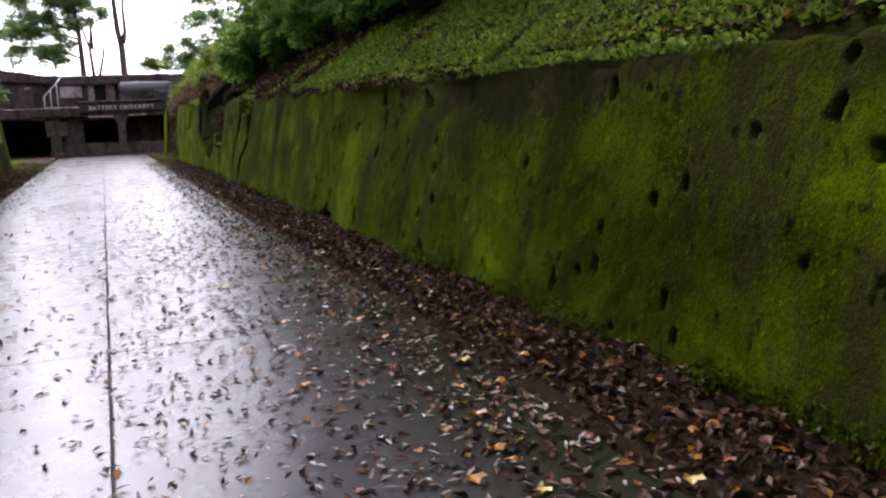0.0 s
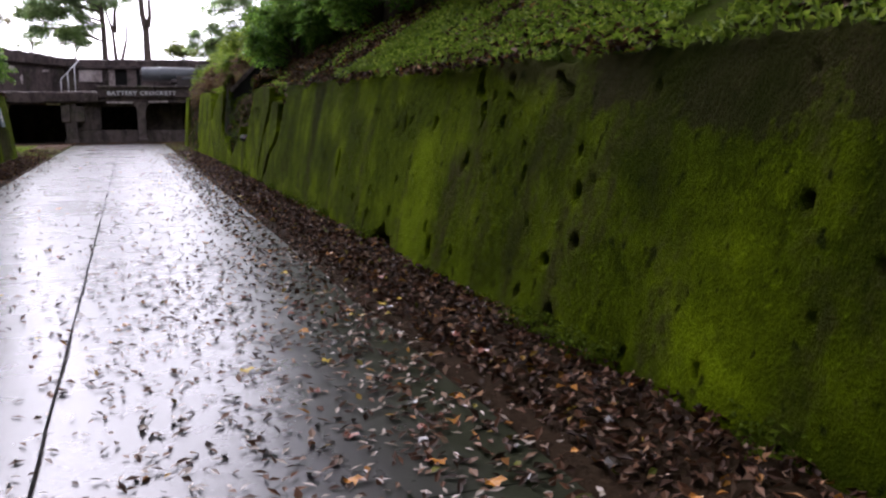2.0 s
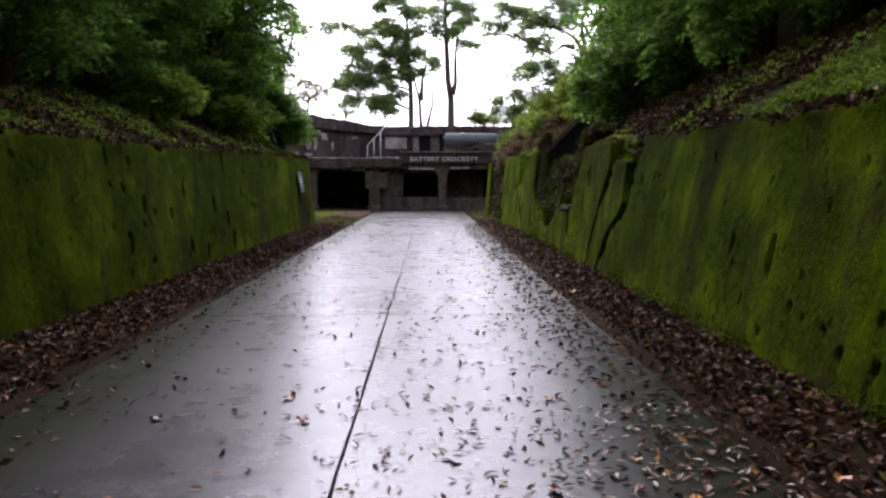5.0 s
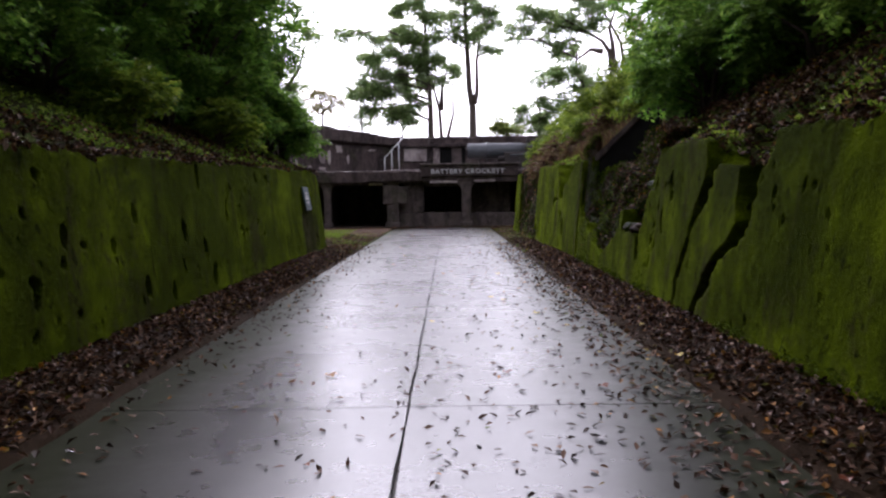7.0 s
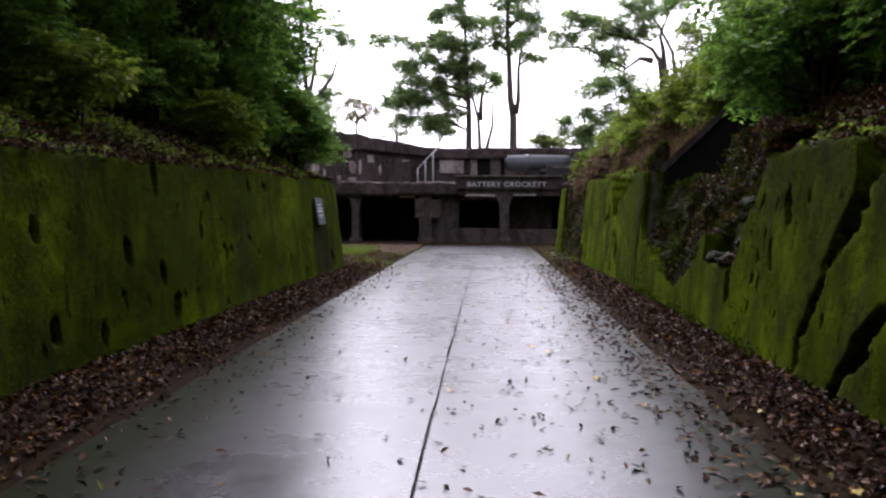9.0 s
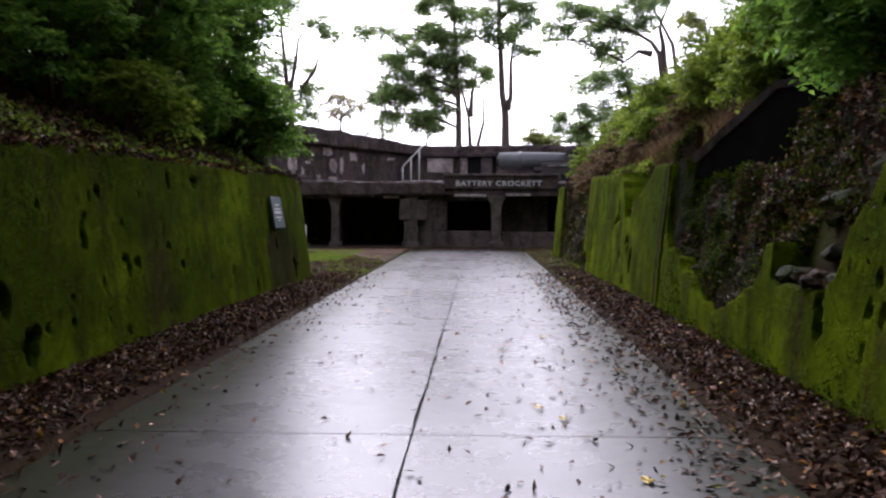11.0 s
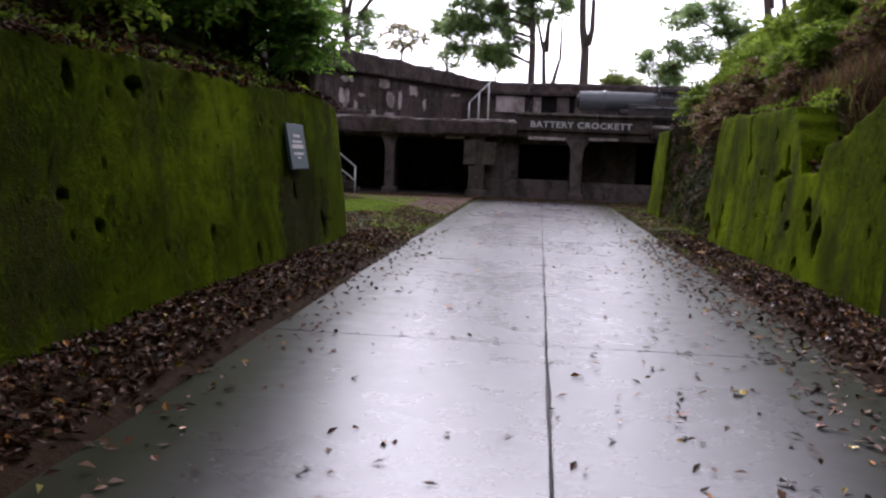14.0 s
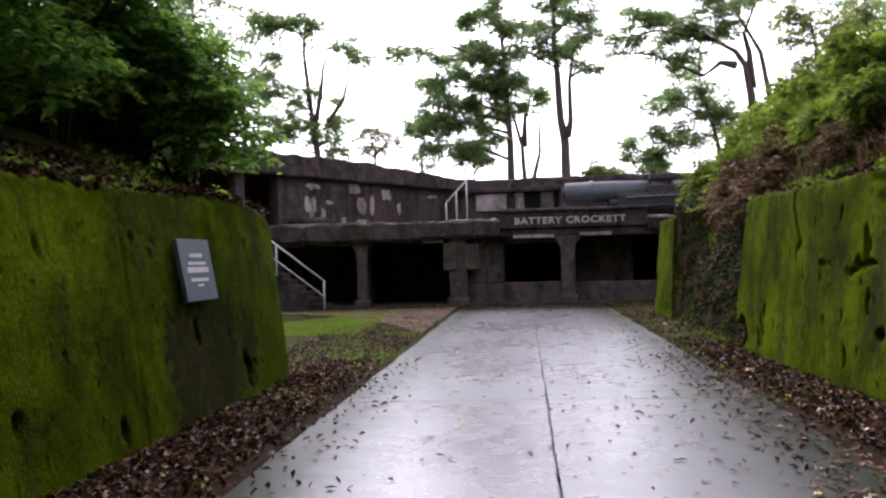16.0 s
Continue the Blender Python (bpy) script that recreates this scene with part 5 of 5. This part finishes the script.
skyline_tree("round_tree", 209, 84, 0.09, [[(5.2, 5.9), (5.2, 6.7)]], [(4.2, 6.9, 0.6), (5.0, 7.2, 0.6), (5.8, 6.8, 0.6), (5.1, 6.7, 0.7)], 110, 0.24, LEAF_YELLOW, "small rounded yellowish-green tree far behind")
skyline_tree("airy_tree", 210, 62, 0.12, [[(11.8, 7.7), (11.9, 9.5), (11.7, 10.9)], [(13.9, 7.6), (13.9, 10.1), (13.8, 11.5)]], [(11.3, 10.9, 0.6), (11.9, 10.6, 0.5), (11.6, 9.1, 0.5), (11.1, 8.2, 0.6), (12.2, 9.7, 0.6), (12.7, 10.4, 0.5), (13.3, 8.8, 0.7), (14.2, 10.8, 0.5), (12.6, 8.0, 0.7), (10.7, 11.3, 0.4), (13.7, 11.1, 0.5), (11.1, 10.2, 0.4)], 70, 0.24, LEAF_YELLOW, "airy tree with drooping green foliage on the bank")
TALL = tree("tall_tree", 3, 13.5, 0.23, 4.2, 12000, 0.22, LEAF_FAR_HAZE, "tall slender tree with a sparse airy green crown", 0.3, 0.9)
for x, y, turn in ((-17.5, 72, 200), (19.5, 72, 45), (-24, 68, 0), (-31, 75, 0), (27, 72, 100)):
    plant(TALL, x, y, turn)


# ---- the sandy path across the yard ----
pv = [(-2.2, 41.0, 0)]
for i in range(25):
    t = i / 24
    pv.append((-2.2 - 7.5 * t, 50.6 - 1.0 * t + 0.3 * noise.noise((t * 6, 0, 0)), 0))
for i in range(25):
    t = 1 - i / 24
    pv.append((-2.2 - 7.5 * t, 49.2 - 7.5 * (1 - t) ** 3 + 0.4 * noise.noise((t * 6, 4, 0)), 0))
SAND = plain("wet sandy gravel", (0.040, 0.025, 0.017), (0.105, 0.066, 0.046), 3, 0.95, 0, 0.5)
SAND.node_tree.nodes["Principled BSDF"].inputs["Specular IOR Level"].default_value = 0.05
tagged(link("path", mesh("path", [(x, y, 0.045) for x, y, z in pv[1:]], [tuple(range(50))]), SAND), "wet sandy gravel before the battery", "path", kind="structure")

# ---- weeds, grass and litter ----
def scatter(name, rng, xy, lift, length, width, tilt, material, label, category):
    z = np.array([land(x, y) for x, y in xy])
    z = np.where(np.abs(xy[:, 0]) < 2.12, 0.005, z)
    p = np.column_stack([xy, z + lift * rng.uniform(0.2, 1.0, len(xy))])
    nrm = np.array([0, 0, 1.0]) + rng.normal(size=(len(xy), 3)) * tilt
    v, f = leaf_quads(rng, p, nrm, length, width)
    return tagged(link(name, mesh(name, v, f), material), label, category, kind="stuff")


def blades(name, rng, xy, height, width, material, label, category, bend=0.5):
    n = len(xy)
    z = np.array([land(x, y) for x, y in xy])
    p = np.column_stack([xy, z - 0.02])
    h = (height * rng.uniform(0.5, 1.2, n))[:, None]
    a = rng.uniform(0, 6.283, n)
    out = np.column_stack([np.cos(a), np.sin(a), np.zeros(n)])
    s = np.column_stack([-np.sin(a), np.cos(a), np.zeros(n)]) * width / 2
    up = np.array([0, 0, 1.0])
    midp = p + up * h * 0.6 + out * h * bend * 0.3
    tip = p + up * h * 0.95 + out * h * bend
    v = np.stack([p - s, p + s, midp + s * 0.8, midp - s * 0.8, tip], 1).reshape(-1, 3)
    b = np.arange(n)[:, None] * 5
    f = (b + np.array([0, 1, 2, 3])).tolist() + (b + np.array([3, 2, 4])).tolist()
    return tagged(link(name, mesh(name, v, f), material), label, category, kind="stuff")


rng = np.random.default_rng(8)


def patchy(rng, x0, x1, y0, y1, n, scale, cut, bias=1.0):
    xy = np.column_stack([x0 + (x1 - x0) * rng.uniform(0, 1, n) ** bias, rng.uniform(y0, y1, n)])
    keep = [noise.noise((x * scale, y * scale, 11)) > cut for x, y in xy]
    return xy[np.array(keep)]


scatter("bank_weeds", rng, patchy(rng, 3.45, 8.0, 13, 25, 6000, 0.8, 0.05, 1.3), 0.10, 0.07, 0.04, 0.8, GRASS, "low green weeds on the bank", "weeds")
scatter("bank_weeds", rng, patchy(rng, 3.45, 8.0, -5, 16.5, 66000, 0.8, -0.35, 1.3), 0.10, 0.07, 0.04, 0.8, GRASS, "low green weeds on the bank", "weeds")
scatter("bank_weeds", rng, patchy(rng, 3.5, 8.0, 29, 46, 22000, 0.8, -0.1, 1.2), 0.12, 0.08, 0.045, 0.8, GRASS, "low green weeds on the bank", "weeds")
scatter("bank_weeds", rng, patchy(rng, -3.45, -6.5, -5, 35.3, 18000, 0.8, 0.08, 1.4), 0.10, 0.07, 0.04, 0.8, GRASS, "low green weeds on the bank", "weeds")
scatter("bank_litter", rng, patchy(rng, 3.35, 6.5, -4, 14, 12000, 0.6, -0.2, 2.2), 0.09, 0.075, 0.045, 0.6, LITTER, "dead brown leaves on the bank", "leaf litter")
scatter("bank_litter", rng, patchy(rng, 3.4, 7.5, 16, 40, 42000, 0.5, -0.35), 0.05, 0.09, 0.05, 0.6, LITTER, "dead brown leaves on the bank", "leaf litter")
scatter("bank_litter", rng, patchy(rng, -3.4, -7.0, -2, 35, 30000, 0.5, -0.25), 0.05, 0.09, 0.05, 0.6, LITTER, "dead brown leaves on the bank", "leaf litter")
blades("tall_grass", rng, patchy(rng, 4.3, 6.8, 37.5, 46, 22000, 0.9, 0.05), 1.0, 0.022, GRASS, "tall arching green grass on the bank", "grass", 0.8)
blades("tall_grass", rng, patchy(rng, 3.9, 6.5, 36.5, 46, 16000, 0.7, -0.05), 0.45, 0.022, GRASS, "tall pale green grass tufts on the bank", "grass", 0.6)
blades("dry_stalks", rng, patchy(rng, 3.6, 5.2, 31, 45, 13000, 1.4, 0.0), 0.45, 0.016, DRY, "reddish-brown dry stalks", "grass", 0.7)
blades("lawn", rng, patchy(rng, -9.5, -3.6, 42.0, 49.0, 80000, 0.35, -0.1), 0.07, 0.014, LAWN, "bright green lawn patch before the battery", "grass", 0.4)
blades("verge_grass", rng, np.vstack([patchy(rng, -3.6, -2.2, 33, 46, 9000, 0.9, 0.05), patchy(rng, 2.15, 3.0, 33, 50, 5000, 0.9, 0.1)]), 0.07, 0.012, GRASS, "sparse grass along the road's edge", "grass", 0.5)

def rock_scatter(name, rng, spots, n, lift, length, width, material, label, category, cut, k):
    """Leaves or moss tufts on the broken rock, in patches."""
    p = spots[rng.integers(0, len(spots), n)]
    p = p[np.array([noise.noise((y * 1.1, z * 1.6, k)) > cut for x, y, z in p])]
    p = p + rng.normal(size=p.shape) * 0.03 + np.array([-0.5, 0, 0.6]) * lift * rng.uniform(0, 1, (len(p), 1))
    v, f = leaf_quads(rng, p, np.array([-0.5, -0.2, 0.7]) + rng.normal(size=p.shape) * 0.6, length, width)
    tagged(link(name, mesh(name, v, f), material), label, category, kind="stuff")


MOSS_TUFT = leafy("dark moss and ferns", [(0.0, (0.014, 0.026, 0.001)), (0.7, (0.045, 0.075, 0.003)), (1.0, (0.09, 0.13, 0.006))], 0.95, 0.25)
MOSS_TUFT.node_tree.nodes["Principled BSDF"].inputs["Specular IOR Level"].default_value = 0.03
rock_scatter("rock_moss", rng, ROCK_SPOTS[0], 15000, 0.09, 0.06, 0.022, MOSS_TUFT, "moss and small ferns on the broken rock", "moss", -0.08, 3)
rock_scatter("rock_moss", rng, ROCK_SPOTS[1], 6000, 0.09, 0.06, 0.022, MOSS_TUFT, "moss and small ferns on the broken rock", "moss", 0.05, 3)
rock_scatter("rock_litter", rng, ROCK_SPOTS[0], 5000, 0.04, 0.055, 0.032, LITTER, "dead leaves caught on the broken rock", "leaf litter", 0.02, 21)
HIGH = ROCK_SPOTS[0][(ROCK_SPOTS[0][:, 1] < 27.6) & (ROCK_SPOTS[0][:, 2] > 1.0)]
rock_scatter("rock_litter", rng, HIGH, 8000, 0.04, 0.06, 0.034, LITTER, "brown dead leaves on the fallen bank", "leaf litter", -0.5, 5)
rock_scatter("rock_litter", rng, ROCK_SPOTS[1], 2600, 0.05, 0.08, 0.05, LITTER, "dead leaves caught on the broken rock", "leaf litter", -0.25, 21)

edge_xy = np.vstack([np.column_stack([rng.uniform(3.28, 3.7, 16000), rng.uniform(-5, 46, 16000)]), np.column_stack([rng.uniform(-3.7, -3.22, 6000), rng.uniform(-5, 35, 6000)])])
edge_xy = edge_xy[np.array([noise.noise((x * 0.3, y * 0.9, 2)) > (-0.15 if x > 0 and y < 13 else 0.1) and (x < 0 or fallen(y) < 0.01) for x, y in edge_xy])]
z = np.array([low_rim(y) if x > 0 else top_left(y) for x, y in edge_xy]) + rng.uniform(0.0, 0.09, len(edge_xy))
v, f = leaf_quads(rng, np.column_stack([edge_xy, z]), np.array([0, 0, 0.6]) + rng.normal(size=(len(edge_xy), 3)), 0.065, 0.035)
tagged(link("wall_top_weeds", mesh("wall_top_weeds", v, f), GRASS), "small weeds and moss along the wall tops", "weeds", kind="stuff")

cap_xy = np.vstack([np.column_stack([rng.uniform(3.2, 3.75, 9000), rng.uniform(8, 46, 9000)]), np.column_stack([rng.uniform(-3.75, -3.2, 9000), rng.uniform(-2, 35.4, 9000)]), np.column_stack([rng.uniform(3.1, 3.8, 1800), rng.uniform(31.7, 33.2, 1800)])])
cap_xy = cap_xy[np.array([noise.noise((x * 0.3, y * 0.7, 12)) > -0.2 and (x < 0 or fallen(y) < 0.01) for x, y in cap_xy])]
z = np.array([rough_top(y) if x > 0 else left_top(y) for x, y in cap_xy]) + rng.uniform(0.0, 0.06, len(cap_xy))
v, f = leaf_quads(rng, np.column_stack([cap_xy, z]), np.array([0, 0, 1.0]) + rng.normal(size=(len(cap_xy), 3)) * 0.6, 0.08, 0.045)
tagged(link("wall_top_litter", mesh("wall_top_litter", v, f), LITTER), "dead brown leaves along the wall tops", "leaf litter", kind="stuff")

# dead leaves along the wall feet and over the road
def strip(rng, edge, far, y0, y1, n):
    u = np.where(rng.uniform(0, 1, n) < 0.94, rng.uniform(0.0, 1.0, n) ** 1.3 - 0.04, 0.7 + np.abs(rng.normal(size=n)) * 0.3)
    return np.column_stack([far + (edge - far) * u, rng.uniform(y0, y1, n)])


for name_at, edge, far, y1, n in (("east", 2.2, 2.98, 39, 20000), ("west", -2.2, -3.1, 37.5, 24000)):
    xy = strip(rng, edge, far, -4, y1, n)
    scatter("wall_foot_litter", rng, xy, 0.05, 0.072, 0.040, 0.5, LITTER, "thick drift of dead brown leaves", "leaf litter")


foot_xy = np.vstack([np.column_stack([rng.uniform(2.72, 2.93, 2600), rng.uniform(0, 9, 2600)]), np.column_stack([rng.uniform(2.8, 2.93, 1500), rng.uniform(12, 30, 1500)])])
foot_xy = foot_xy[np.array([noise.noise((x, y * 0.8, 3)) > 0.0 for x, y in foot_xy])]
scatter("wall_foot_weeds", rng, foot_xy, 0.14, 0.045, 0.028, 1.0, MOSS_TUFT, "small green weeds at the wall's foot", "weeds")


def road_scatter(name, rng, xy, length, width, tilt, material, label):
    p = np.column_stack([xy, 0.008 + 0.012 * rng.uniform(0, 1, len(xy))])
    v, f = leaf_quads(rng, p, np.array([0, 0, 1.0]) + rng.normal(size=(len(xy), 3)) * tilt, length, width, 0.10)
    return tagged(link(name, mesh(name, v, f), material), label, "leaf litter", kind="stuff")


n = 24000
yy = -3 + 53 * rng.uniform(0, 1, n) ** 1.7
xx = rng.uniform(-2.0, 2.05, n)
keep = rng.uniform(0, 1, n) < (0.22 + 0.78 * np.clip((xx + 0.3) / 1.8, 0, 1) ** 1.2) * np.where(yy < 13, 0.9, np.where(yy < 19, 0.5, 0.28))
road_scatter("road_leaves", rng, np.column_stack([xx, yy])[keep], 0.072, 0.031, 0.3, LITTER, "scattered small wet leaves on the road")
# Pale leaf colour, partly painted sky glint on wet leaves.
PALE_GLINT_LEAF = plain("pale leaves with sky glint in the colour", (0.30, 0.22, 0.17), (0.55, 0.46, 0.40), 40, 0.5)
road_scatter("road_leaves", rng, np.column_stack([2.5 - 2.6 * rng.uniform(0, 1, 2600) ** 1.5, -1 + 15 * rng.uniform(0, 1, 2600)]), 0.062, 0.022, 0.25, PALE_GLINT_LEAF, "small pale leaves on the road, coloured with sky glint")

ex = rng.uniform(0, 1, 5200) ** 1.6
es = np.where(rng.uniform(0, 1, 5200) < 0.85, 1, -1)
road_scatter("road_leaves", rng, np.column_stack([es * (2.3 - 0.75 * ex), rng.uniform(-1, 38, 5200)]), 0.075, 0.038, 0.3, LITTER, "dead leaves gathered along the road edge")
scatter("yard_litter", rng, np.vstack([patchy(rng, -4.2, -2.2, 34, 47, 7000, 0.6, -0.2), patchy(rng, -9.0, -2.2, 46, 51, 3500, 0.5, -0.1), patchy(rng, 2.1, 3.1, 36, 50.5, 4500, 0.9, -0.3)]), 0.03, 0.06, 0.035, 0.4, LITTER, "dead leaves on the verge before the battery", "leaf litter")
scatter("yard_litter", rng, patchy(rng, -9.0, 6.0, 50.2, 52.2, 2600, 0.6, -0.2), 0.03, 0.07, 0.045, 0.4, LITTER, "dead leaves along the battery foot", "leaf litter")
fallen_leaf = {}
for key, material, label in (("gold", LEAF_GOLD, "bright yellow fallen leaf on the wet road"), ("orange", LEAF_ORANGE, "orange-brown fallen leaf on the wet road"), ("rust", LEAF_RED, "rust-red fallen leaf on the wet road"), ("dark", LEAF_DARK, "dark curled wet leaf on the road")):
    vs, fs = [(0, 0, 0.012)], []
    for i in range(12):
        a = 2 * math.pi * i / 12
        r = 0.075 * (0.72 + 0.28 * math.cos(a)) * (1.0 if i % 2 == 0 else 0.74)
        vs.append((r * math.cos(a), 0.8 * r * math.sin(a), 0.012 + 0.012 * math.sin(2 * a + 1) + 0.008 * (i % 2)))
    fs = [(0, 1 + i, 1 + (i + 1) % 12) for i in range(12)]
    fallen_leaf[key] = mesh("fallen_leaf", vs, fs)
    fallen_leaf[key].materials.append(material)
rl = random.Random(3)
for i in range(340):
    key = rl.choices(("gold", "orange", "rust", "dark"), (2, 3, 3, 4))[0]
    ly = -1 + 48 * rl.random() ** 1.9
    lx = rl.choice((rl.uniform(-1.9, 2.0), rl.uniform(0.6, 2.5), rl.uniform(0.8, 2.4)))
    if i > 230:
        lx, ly = rl.uniform(1.0, 2.7), rl.uniform(2.0, 11.0)
    ob = new("fallen_leaf", fallen_leaf[key])
    ob.matrix_basis = pose(lx, ly, 0.006 if lx < 2.1 else 0.07, 0, 0, rl.uniform(0, 360)) @ Matrix.Scale(rl.uniform(0.42, 0.95), 4)
    tagged(ob, {"gold": "bright yellow fallen leaf on the wet road", "orange": "orange-brown fallen leaf on the wet road", "rust": "rust-red fallen leaf on the wet road", "dark": "dark curled wet leaf on the road"}[key], "leaf", "fallen leaves on the road")
